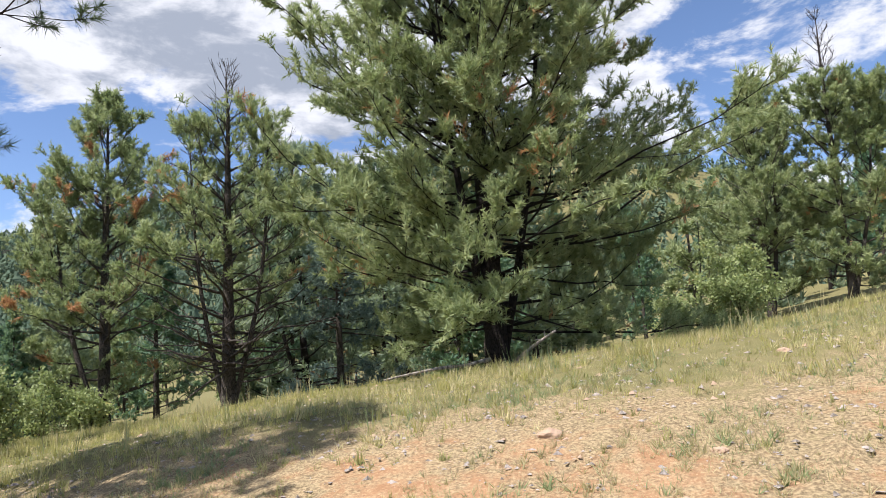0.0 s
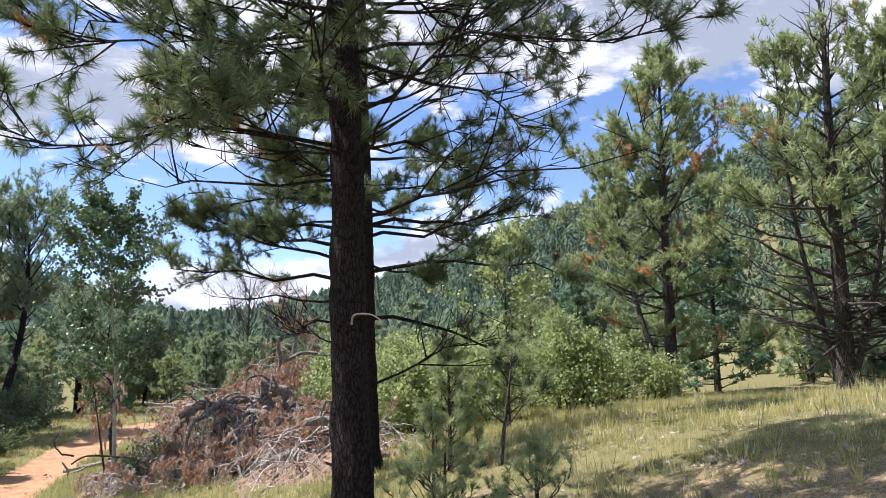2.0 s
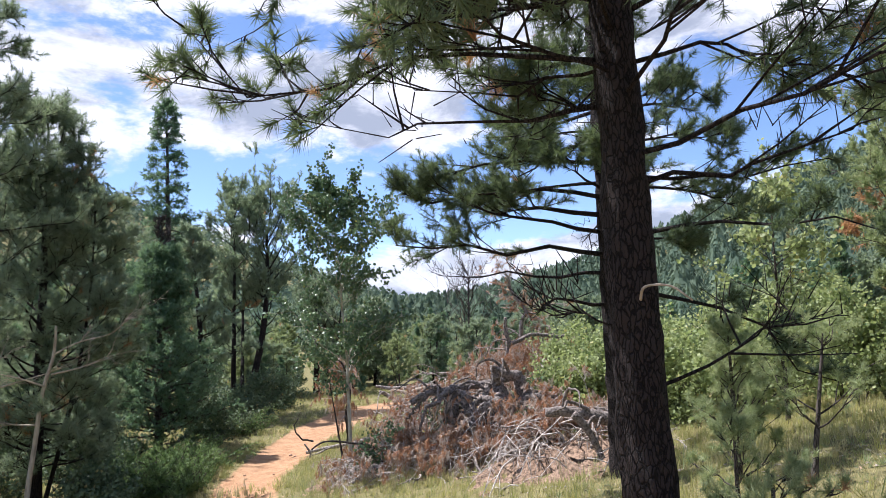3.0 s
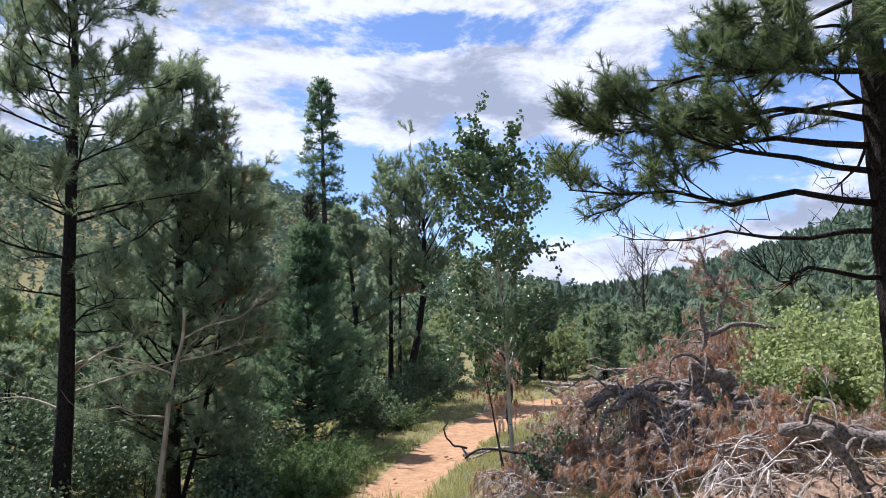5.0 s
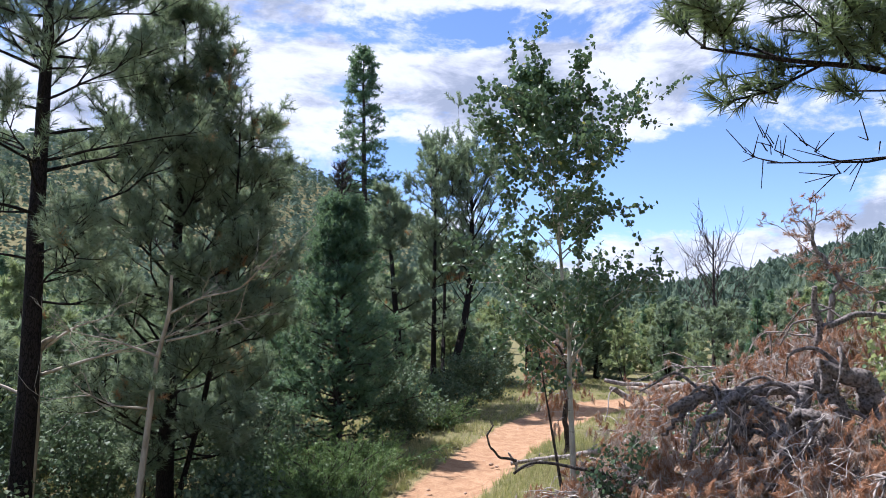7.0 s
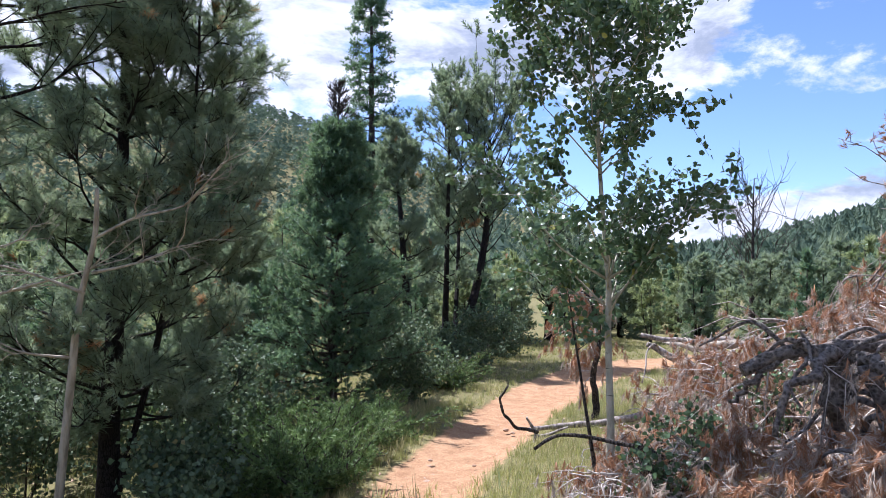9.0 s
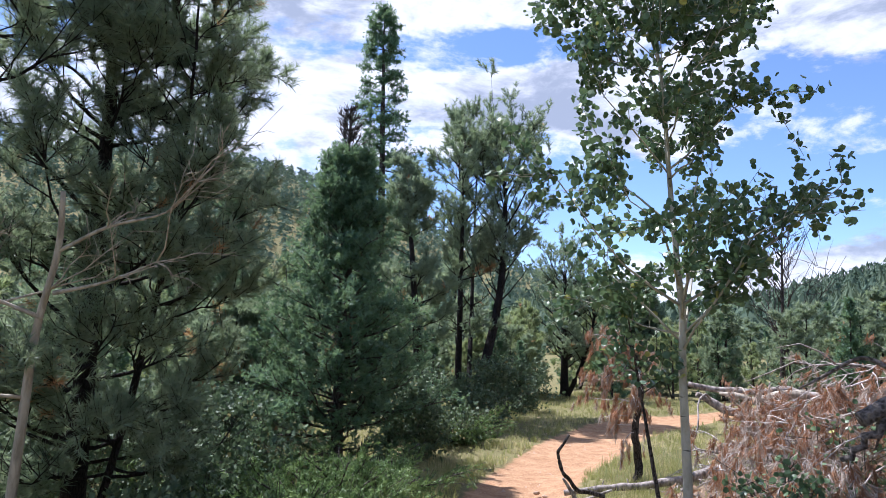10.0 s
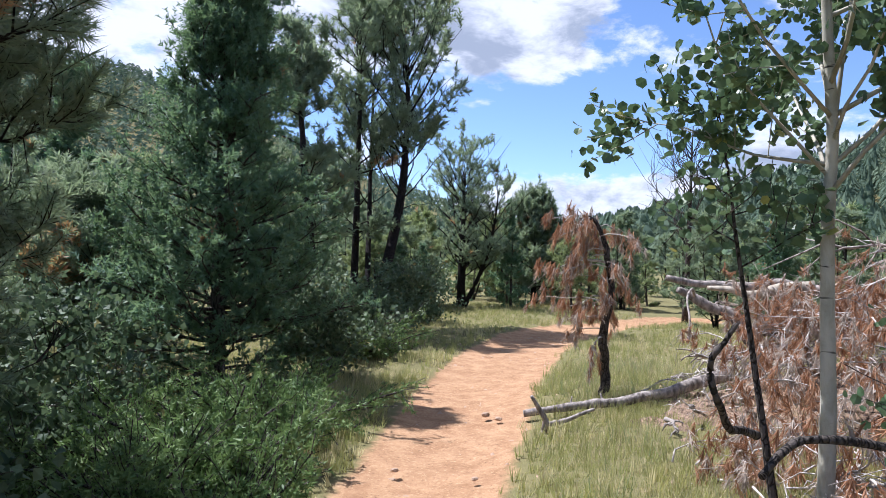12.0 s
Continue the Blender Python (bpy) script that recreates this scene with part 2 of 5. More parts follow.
def tubes(P, R, sides=5):
    """Round limbs along polylines: P (n, k, 3), R (n, k)."""
    P, R = np.asarray(P, float), np.asarray(R, float)
    n, k, _ = P.shape
    T = unit(np.gradient(P, axis=1))
    ref = np.where(np.abs(T[..., 2:3]) > 0.9, np.array([1.0, 0, 0]), np.array([0, 0, 1.0]))
    U = unit(np.cross(T, ref))
    V = np.cross(T, U)
    a = np.arange(sides) * 2 * np.pi / sides
    ring = P[:, :, None] + R[:, :, None, None] * (U[:, :, None] * np.cos(a)[:, None] + V[:, :, None] * np.sin(a)[:, None])
    verts = ring.reshape(-1, 3)
    i = np.arange(sides)
    j = (i + 1) % sides
    q = []
    for r in range(k - 1):
        a0, b0 = r * sides, (r + 1) * sides
        q += [np.stack([a0 + i, b0 + j, a0 + j], 1), np.stack([a0 + i, b0 + i, b0 + j], 1)]
    cap = (k - 1) * sides
    if sides > 3:
        q.append(np.stack([np.full(sides - 2, cap), cap + 1 + np.arange(sides - 2), cap + 2 + np.arange(sides - 2)], 1)[:, ::-1])
        q.append(np.stack([np.zeros(sides - 2, int), 1 + np.arange(sides - 2), 2 + np.arange(sides - 2)], 1))
    q = np.concatenate(q)
    tris = (q[None] + (np.arange(n) * k * sides)[:, None, None]).reshape(-1, 3)
    return verts, tris


def join(meshes):
    vs, ts, o = [], [], 0
    for v, t in meshes:
        vs.append(v)
        ts.append(np.asarray(t) + o)
        o += len(v)
    return np.concatenate(vs), np.concatenate(ts)


def basis(d, rng):
    """Random rotations (n, 3, 3) whose third column is d."""
    d = unit(d)
    r = unit(rng.normal(size=d.shape))
    u = unit(np.cross(d, r))
    return np.stack([u, np.cross(d, u), d], -1)


def needle_set(rng, n, length, width, shoot, spread, kinds=6):
    """Templates (kinds, n, 3, 3): thin needle triangles set along a short shoot that ends at the origin."""
    out = np.zeros((kinds, n, 3, 3))
    for q in range(kinds):
        az = rng.uniform(0, 2 * np.pi, n)
        sp = rng.uniform(spread[0], spread[1], n)
        d = np.stack([np.sin(sp) * np.cos(az), np.sin(sp) * np.sin(az), np.cos(sp)], 1)
        o = np.stack([np.zeros(n), np.zeros(n), -shoot * rng.uniform(0, 1, n)], 1)
        side = unit(np.cross(d, rng.normal(size=(n, 3)))) * width / 2
        ln = length * rng.uniform(0.7, 1.15, n)[:, None]
        out[q] = np.stack([o - side, o + side, o + d * ln], 1)
    return out


def scatter(template, pos, direc, scale, tint, rng):
    """Copies template triangles to every pos; returns verts, tris, tint."""
    m = len(pos)
    t = template[rng.integers(0, len(template), m)]
    M = basis(direc, rng)
    v = np.einsum("mij,mntj->mnti", M, t) * np.asarray(scale)[:, None, None, None] + pos[:, None, None, :]
    v = v.reshape(-1, 3)
    per = template.shape[1] * 3
    return v, np.arange(len(v)).reshape(-1, 3), np.repeat(tint, per)


def leaf_set(rng, kinds=5, size=0.05, n=1, sides=6):
    """Rounded leaves, each a fan of triangles round its middle."""
    out = np.zeros((kinds, n * sides, 3, 3))
    for q in range(kinds):
        for l in range(n):
            M = basis(rng.normal(size=(1, 3)) + np.array([[0, 0, 0.5]]), rng)[0]
            c = rng.normal(size=3) * size * (0.9 if n > 1 else 0.0)
            a = np.arange(sides + 1) * 2 * np.pi / sides
            r = size / 2 * (1 + 0.16 * np.cos(a)) * (1.0 if sides > 4 else 1.2)
            ring = np.stack([r * np.cos(a), r * np.sin(a) * 0.95, 0.06 * size * np.cos(2 * a)], 1) @ M.T + c
            for s in range(sides):
                out[q, l * sides + s] = (c, ring[s], ring[s + 1])
    return out


_r = np.random.default_rng(5)
NEEDLES = needle_set(_r, 22, 0.098, 0.0165, 0.20, (0.35, 1.1))
NEEDLES_NEAR = needle_set(_r, 54, 0.095, 0.0055, 0.075, (0.3, 1.6))
NEEDLES_SOFT = needle_set(_r, 50, 0.078, 0.0062, 0.13, (0.3, 1.35))
NEEDLES_MID = needle_set(_r, 19, 0.115, 0.024, 0.2, (0.35, 1.1))
NEEDLES_FAR = needle_set(_r, 9, 0.25, 0.055, 0.2, (0.4, 1.3))
SPRIGS = needle_set(_r, 18, 0.055, 0.016, 0.2, (0.6, 1.25))
SPRIGS_FAR = needle_set(_r, 8, 0.12, 0.05, 0.26, (0.6, 1.25))
LEAVES = leaf_set(_r, 6, 0.056, 1)
LEAVES_SMALL = leaf_set(_r, 6, 0.048, 3, 4)
TUFT_DEAD = needle_set(_r, 26, 0.088, 0.0058, 0.09, (0.08, 0.75))


def trunk_line(base, top, bend, rng, k=16, wob=0.03):
    s = np.linspace(0, 1, k)[:, None]
    b, t = np.asarray(base, float), np.asarray(top, float)
    h = np.linalg.norm(t - b)
    p = b + (t - b) * s
    p += np.sin(s * np.pi) * np.array([bend[0], bend[1], 0])
    w = np.cumsum(rng.normal(size=(k, 3)) * [1, 1, 0], 0) * wob * h / k
    return p + w * s


def along(line, f):
    """Points on a polyline at the fractions f."""
    k = len(line) - 1
    x = np.clip(np.asarray(f), 0, 1) * k
    i = np.minimum(x.astype(int), k - 1)
    return line[i] + (line[i + 1] - line[i]) * (x - i)[:, None]


def limbs(start, direc, length, rng, k=6, curve=0.15, wob=0.05):
    """Polylines (n, k, 3) that leave start along direc and curve upwards."""
    n = len(start)
    s = np.linspace(0, 1, k)
    w = np.cumsum(rng.normal(size=(n, k, 3)), 1) * wob * length[:, None, None] * s[None, :, None]
    cu = np.asarray(curve) * np.ones(n)
    p = start[:, None] + direc[:, None] * (length[:, None] * s)[..., None] + w
    p[..., 2] += (cu * length)[:, None] * s ** 2
    return p


def pick(P, s):
    """Points and tangents on polylines P (n, k, 3) at the fractions s (n, m)."""
    n, k, _ = P.shape
    x = np.clip(s, 0, 0.9999) * (k - 1)
    i = x.astype(int)
    r = np.arange(n)[:, None]
    a, b = P[r, i], P[r, i + 1]
    return a + (b - a) * (x - i)[..., None], unit(b - a)


def rough_trunk(line, radii, sides, rng, amp=0.12, freq=5.0):
    v, t = tubes(line[None], radii[None], sides)
    c = np.repeat(line, sides, 0)
    out = []
    for p, q in zip(v, c):
        d = p - q
        k = noise.noise((p[0] * freq, p[1] * freq, p[2] * freq * 0.35)) + 0.5 * noise.noise((p[0] * freq * 3, p[1] * freq * 3, p[2] * freq))
        out.append(q + d * (1 + amp * k))
    return np.array(out), t


def conifer(name, label, base, height, r0, profile, seed, mats, lean=(0, 0), bend=(0, 0), nbr=70, ntw=8, nsub=4, first=0.08,
            rise=(0.0, 0.7), curve=0.15, template=None, tuft=1.0, dead_low=0.0, dead=0.0, old=0.004, stems=(), group="", lat=0.8,
            bare_top=0.0, sides=9, twig_len=0.38, bias=None, droop=0.0, sub_len=0.22, extra=(), wob=0.045, shoots=False, fine=True, inner=0.22, tips=0.25, limb=1.0, lift=0.3):
    """A conifer: trunk, limbs with twigs, and a crown of needle tufts. profile: (fraction of height, limb length) pairs.
    stems: further trunks as (dx, dy of the top, height, radius). bias: an azimuth towards which limbs are longer.
    extra: limbs of their own as (fraction, azimuth in degrees, rise, length, whether alive)."""
    rng = np.random.default_rng(seed)
    template = NEEDLES if template is None else template
    leaf_mat, wood = mats
    th = thing(name, base, label, "tree", group)
    pf, pl = [np.array(c) for c in zip(*profile)]
    woods, pos, dirs, big = [], [], [], []
    trunks = [(lean[0], lean[1], height, r0)] + list(stems)
    for q, (lx, ly, h, rr) in enumerate(trunks):
        line = trunk_line((0, 0, -0.15), (lx, ly, h), bend if q == 0 else (lx * 0.25, ly * 0.25), rng, 22)
        fr = np.linspace(0, 1, len(line))
        rad = rr * (1 - fr) ** 0.8 + 0.006 + rr * 0.45 * np.exp(-fr * h / 0.22)
        woods.append(rough_trunk(line, rad, sides + 3, rng) if sides < 16 else rough_trunk(along(line, np.linspace(0, 1, 150)), np.interp(np.linspace(0, 1, 150), fr, rad), sides + 3, rng, 0.16, 16.0))
        n = nbr if q == 0 else int(nbr * 0.55)
        f = np.sort(rng.uniform(first, 1, n) ** 0.9)
        az = np.arange(n) * 2.399 + rng.uniform(-0.5, 0.5, n)
        L = np.interp(f * h / height, pf, pl) * rng.uniform(0.62, 1.12, n)
        if q:
            L *= 0.75
        if bias is not None:
            L *= 1 + bias[1] * np.cos(az - radians(bias[0]))
        el = rise[0] + (rise[1] - rise[0]) * f + rng.normal(size=n) * 0.14
        alive = ~((f < dead_low) | (rng.uniform(size=n) < dead))
        if q == 0 and extra:
            f = np.concatenate([f, [e[0] for e in extra]])
            az = np.concatenate([az, [radians(e[1]) for e in extra]])
            el = np.concatenate([el, [e[2] for e in extra]])
            L = np.concatenate([L, [e[3] for e in extra]])
            alive = np.concatenate([alive, [bool(e[4]) for e in extra]])
            n = len(f)
        d = np.stack([np.cos(az) * np.cos(el), np.sin(az) * np.cos(el), np.sin(el)], 1)
        st = along(line, f)
        P = limbs(st, d, L, rng, 7, curve - droop + rng.normal(size=n) * 0.12, wob)
        s7 = np.linspace(0, 1, 7)
        br = np.minimum(np.interp(f, fr, rad) * 0.5, (0.008 + 0.013 * L) * limb)
        woods.append(tubes(P, br[:, None] * (1 - 0.85 * s7), 5))
        # twigs
        s = rng.uniform(inner, 1.0, (n, ntw))
        s[:, 0] = 0.99
        a, tg = pick(P, s)
        side = np.stack([-np.sin(az), np.cos(az), np.zeros(n)], 1)[:, None] * rng.choice([-1, 1], (n, ntw))[..., None]
        td = unit(tg * 0.75 + side * lat * rng.uniform(0.3, 1, (n, ntw))[..., None] + rng.normal(size=(n, ntw, 3)) * 0.25 + np.array([0, 0, 0.18 - droop]))
        tl = L[:, None] * twig_len * (1.15 - s) + sub_len * 0.8
        tl = np.minimum(tl, L[:, None] * 0.6 + 0.08) * rng.uniform(0.6, 1.1, (n, ntw))
        Q = limbs(a.reshape(-1, 3), td.reshape(-1, 3), tl.ravel(), rng, 3, 0.12 - droop, 0.06)
        live = np.repeat(alive, ntw)
        if fine:
            left = live | (np.arange(len(Q)) % 3 == 0)      # dead limbs have lost most of their twigs
            woods.append(tubes(Q[left], np.minimum(0.007, 0.004 + 0.01 * tl.ravel()[left])[:, None] * np.array([1, 0.75, 0.35]), 3))
        # shoots on the twigs
        m = len(Q)
        s2 = rng.uniform(tips, 1.0, (m, nsub))
        s2[:, 0] = 1.0
        c, tg2 = pick(Q, s2)
        sd = unit(tg2 * 0.7 + rng.normal(size=(m, nsub, 3)) * 0.5 + np.array([0, 0, lift - droop]))
        sl = sub_len * rng.uniform(0.4, 1.1, (m, nsub))
        e = c + sd * sl[..., None]
        keep = live[:, None] & np.ones((m, nsub), bool)
        if q == 0 and bare_top:
            keep &= (e[..., 2] < height * (1 - bare_top))
        thin = rng.uniform(size=(m, nsub)) < (0.55 if droop else 0.4)
        thin |= live[:, None]
        S = np.stack([c, e], 2)[thin].reshape(-1, 2, 3)
        if shoots:
            woods.append(tubes(S, np.tile([0.0035, 0.002], (len(S), 1)), 3))
        pos.append(e[keep])
        dirs.append(sd[keep])
        # the leader
        if not (q == 0 and bare_top):
            pos.append(line[-1:])
            dirs.append(np.array([[0, 0, 1.0]]))
    v, t = join(woods)
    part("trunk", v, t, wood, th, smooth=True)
    p, dd = np.concatenate(pos), np.concatenate(dirs)
    tint = np.clip(rng.uniform(0, 0.9, len(p)), 0, 0.9)
    clump = np.array([noise.noise(tuple(x * 0.9 + seed)) for x in p])
    tint = np.where((clump > 0.38) & (rng.uniform(size=len(p)) < old * 14), 1.0, tint)
    v, t, ti = scatter(template, p, dd, tuft * rng.uniform(0.75, 1.2, len(p)), tint, rng)
    part("crown", v, t, leaf_mat, th, tint=ti)
    return th


def broadleaf(name, label, base, height, r0, profile, seed, mats, lean=(0, 0), bend=(0, 0), nbr=34, ntw=7, nsub=5, first=0.25,
              rise=0.7, template=None, size=1.0, group="", stems=(), category="tree", per=2, wob=0.03, sub_len=0.1):
    """A small leafy tree or bush: stems, limbs, twigs and a crown of single rounded leaves."""
    rng = np.random.default_rng(seed)
    template = LEAVES if template is None else template
    leaf_mat, wood = mats
    th = thing(name, base, label, category, group)
    pf, pl = [np.array(c) for c in zip(*profile)]
    woods, pos = [], []
    for q, (lx, ly, h, rr) in enumerate([(lean[0], lean[1], height, r0)] + list(stems)):
        line = trunk_line((0, 0, -0.1), (lx, ly, h), bend if q == 0 else (lx * 0.2, ly * 0.2), rng, 14, wob)
        fr = np.linspace(0, 1, len(line))
        rad = rr * (1 - fr * 0.93) + rr * 0.3 * np.exp(-fr * h / 0.15)
        woods.append(tubes(line[None], rad[None], 9))
        n = nbr if q == 0 else int(nbr * 0.7)
        f = np.sort(rng.uniform(first, 0.98, n))
        az = np.arange(n) * 2.399 + rng.uniform(-0.6, 0.6, n)
        L = np.interp(f, pf, pl) * rng.uniform(0.6, 1.15, n)
        el = rise + rng.normal(size=n) * 0.2
        d = np.stack([np.cos(az) * np.cos(el), np.sin(az) * np.cos(el), np.sin(el)], 1)
        P = limbs(along(line, f), d, L, rng, 6, 0.1, 0.06)
        woods.append(tubes(P, np.minimum(np.interp(f, fr, rad) * 0.5, 0.003 + 0.008 * L)[:, None] * (1 - 0.8 * np.linspace(0, 1, 6)), 4))
        s = rng.uniform(0.25, 1.0, (n, ntw))
        s[:, 0] = 0.99
        a, tg = pick(P, s)
        td = unit(tg + rng.normal(size=(n, ntw, 3)) * 0.7 + np.array([0, 0, 0.1]))
        tl = (L[:, None] * 0.3 + 0.08) * rng.uniform(0.5, 1.1, (n, ntw))
        Q = limbs(a.reshape(-1, 3), td.reshape(-1, 3), tl.ravel(), rng, 3, 0.05, 0.08)
        woods.append(tubes(Q, np.full((len(Q), 3), 0.003) * np.array([1, 0.8, 0.5]), 3))
        c, tg2 = pick(Q, rng.uniform(0.1, 1.0, (len(Q), nsub)))
        for _ in range(per):
            pos.append((c + rng.normal(size=c.shape) * sub_len * 0.45).reshape(-1, 3))
    v, t = join(woods)
    part("trunk", v, t, wood, th, smooth=True)
    p = np.concatenate(pos)
    v, t, ti = scatter(template, p, rng.normal(size=p.shape) + np.array([0, 0, 0.4]), size * rng.uniform(0.7, 1.2, len(p)), rng.uniform(0, 1, len(p)), rng)
    part("crown", v, t, leaf_mat, th, tint=ti)
    return th


# ---- ground ----
def sigmoid(a):
    return 1 / (1 + np.exp(-np.clip(a, -60, 60)))


def height(x, y):
    """The lie of the land: a bank that falls to the trail, a flat beyond, and the hills round it."""
    x, y = np.asarray(x, float), np.asarray(y, float)
    xc, yc = np.clip(x, -60, 22), np.clip(y, -40, 60)
    u, w = sigmoid((xc + 6) / 2.2), sigmoid((xc + 13) / 2)
    v = np.tanh((yc - 4) / 3.5)
    z = -1.279 + 0.73 * u + 0.405 * v + 0.49 * u * v + 0.614 * np.log1p(np.exp((xc - 3) / 3))
    z = z - 0.634 * np.tanh((yc - 12) / 6) * u + 0.556 * w + 0.484 * w * np.tanh((yc - 8) / 4) * (1 - u)
    z = z + 46 * np.exp(-((x - 25) / 95) ** 2 / 2 - ((y - 190) / 42) ** 2 / 2)
    z = z + 80 * np.exp(-((x + 380) / 85) ** 2 / 2 - ((y - 5) / 125) ** 2 / 2)
    z = z + 12.5 * np.exp(-((x + 95) / 60) ** 2 / 2 - ((y - 175) / 45) ** 2 / 2)
    z = z + 26 * np.exp(-((x + 250) / 60) ** 2 / 2 - ((y + 60) / 70) ** 2 / 2)
    return z + 0.03 * np.sin(x * 1.3 + 0.7 * y) * np.sin(y * 1.1 - 0.4 * x)


TRAIL = [(3.5, -2.2), (0.5, -0.3), (-2.5, 1.3), (-5.0, 2.75), (-7.6, 3.9), (-10.0, 4.35), (-12.2, 5.25), (-14.6, 6.5), (-16.0, 7.6),
         (-17.6, 8.75), (-19.6, 10.5), (-21.6, 12.4), (-23.2, 15.0), (-24.2, 19.0)]


def trail_distance(x, y):
    best = np.full(np.shape(x), 1e9)
    for (ax, ay), (bx, by) in zip(TRAIL, TRAIL[1:]):
        k = np.clip(((x - ax) * (bx - ax) + (y - ay) * (by - ay)) / ((bx - ax) ** 2 + (by - ay) ** 2), 0, 1)
        best = np.minimum(best, np.hypot(x - ax - k * (bx - ax), y - ay - k * (by - ay)))
    return best - 0.045 * np.clip(-15 - np.asarray(x), 0, 6)      # it widens past the bend


def grassiness(x, y):
    """0 on bare red soil, 1 in thick grass."""
    band = sigmoid((y - 5.9 + 0.25 * np.sin(x * 0.8)) / 0.5)              # the meadow starts past the bare bank
    west = sigmoid((-5.0 - x) / 1.0)
    g = np.maximum(band, west * 0.85)
    return np.maximum(g, sigmoid((-1.6 - y) / 0.8) * 0.7)


def axis(lo, hi, step, far):
    a = np.arange(lo, hi, step)
    left, right, d = [], [], step
    while not left or left[-1] > -far:
        d *= 1.13
        left.append((left[-1] if left else lo) - d)
    d = step
    while not right or right[-1] < far:
        d *= 1.13
        right.append((right[-1] if right else hi) + d)
    return np.concatenate([left[::-1], a, right])


def build_ground():
    xs, ys = axis(-26, 9, 0.2, 2500), axis(-3, 22, 0.2, 2500)
    X, Y = np.meshgrid(xs, ys)
    Z = height(X, Y)
    d = trail_distance(X, Y)
    tr = 1 - np.clip((d - 0.28) / 0.45, 0, 1)
    Z = Z - 0.06 * tr
    near = (np.abs(X + 8) < 20) & (np.abs(Y - 8) < 18)
    rng = np.random.default_rng(2)
    Z = Z + np.where(near, 0.012 * rng.normal(size=Z.shape), 0)
    nx, ny = len(xs), len(ys)
    i = (np.arange(ny - 1)[:, None] * nx + np.arange(nx - 1)).ravel()
    tris = np.concatenate([np.stack([i, i + 1, i + nx + 1], 1), np.stack([i, i + nx + 1, i + nx], 1)])
    ob = part("ground", np.stack([X, Y, Z], -1).reshape(-1, 3), tris, GROUND, smooth=True)
    for name, val in (("trail", tr), ("grassy", grassiness(X, Y))):
        a = ob.data.attributes.new(name, "FLOAT", "POINT")
        a.data.foreach_set("value", val.ravel().astype(np.float32))
    return tagged(ob, "red bare soil, dry litter and a worn dirt trail", "ground", kind="structure")


def on(x, y, sink=0.0):
    return (x, y, float(height(x, y)) - sink)


build_ground()

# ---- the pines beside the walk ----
PINE_SET, NEAR_SET, DARK_SET = (PINE, BARK_GREY), (PINE_NEAR, SHADED_BARK), (PINE_DARK, SHADED_BARK)
SPRUCE_SET, FIR_SET = (SPRUCE, BARK_GREY), (FIR, BARK_GREY)
BIG_PINE = conifer("pine_tree", "tall pine with dark bark toned for crown shade, long needles and bare lower limbs", on(-4.87, 4.32), 9.5, 0.115,
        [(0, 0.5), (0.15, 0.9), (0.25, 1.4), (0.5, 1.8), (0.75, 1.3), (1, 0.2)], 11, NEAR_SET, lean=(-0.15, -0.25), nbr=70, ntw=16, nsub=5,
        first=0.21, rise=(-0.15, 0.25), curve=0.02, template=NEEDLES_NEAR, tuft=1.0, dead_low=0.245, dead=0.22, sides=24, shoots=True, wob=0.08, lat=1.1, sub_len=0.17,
        inner=0.3, tips=0.6, limb=0.52, twig_len=0.45,
        extra=((0.13, 60, 0.25, 0.9, 0), (0.235, 5, 0.05, 1.5, 0), (0.16, 240, 0.1, 0.35, 0), (0.22, 50, 0.3, 1.3, 0), (0.28, 215, 0.1, 1.7, 1), (0.31, 235, 0.15, 1.6, 1),
               (0.35, 205, 0.1, 1.8, 1), (0.33, 190, 0.1, 1.5, 1), (0.26, 225, 0.0, 1.2, 0), (0.37, 222, 0.1, 1.8, 1), (0.30, 40, 0.3, 1.7, 1), (0.36, 60, 0.3, 1.8, 1), (0.34, 20, 0.1, 1.7, 1), (0.4, 35, 0.1, 1.8, 1), (0.42, 5, 0.1, 1.8, 1), (0.38, 80, 0.1, 1.7, 1)))
conifer("pine_tree", "pine with dark shade-toned bark and layered limbs beside the larger pine", on(-7.76, 7.59), 9.0, 0.12,
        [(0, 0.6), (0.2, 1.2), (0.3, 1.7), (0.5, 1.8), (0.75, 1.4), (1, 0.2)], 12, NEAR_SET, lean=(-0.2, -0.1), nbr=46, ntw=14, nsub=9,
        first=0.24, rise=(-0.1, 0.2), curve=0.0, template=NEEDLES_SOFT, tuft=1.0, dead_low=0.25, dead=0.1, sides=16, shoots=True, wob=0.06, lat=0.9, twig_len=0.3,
        inner=0.35, tips=0.35, limb=0.8, sub_len=0.16,
        extra=((0.255, 258, 0.02, 2.2, 1), (0.30, 250, 0.08, 2.2, 1), (0.21, 40, 0.1, 2.0, 1), (0.27, 20, 0.1, 2.2, 1), (0.33, 30, 0.1, 2.2, 1), (0.2, 262, 0.05, 1.5, 0),
               (0.32, 264, 0.1, 2.0, 1), (0.28, 244, 0.05, 1.9, 1), (0.36, 246, 0.15, 1.9, 1), (0.235, 250, 0.0, 1.6, 0)))
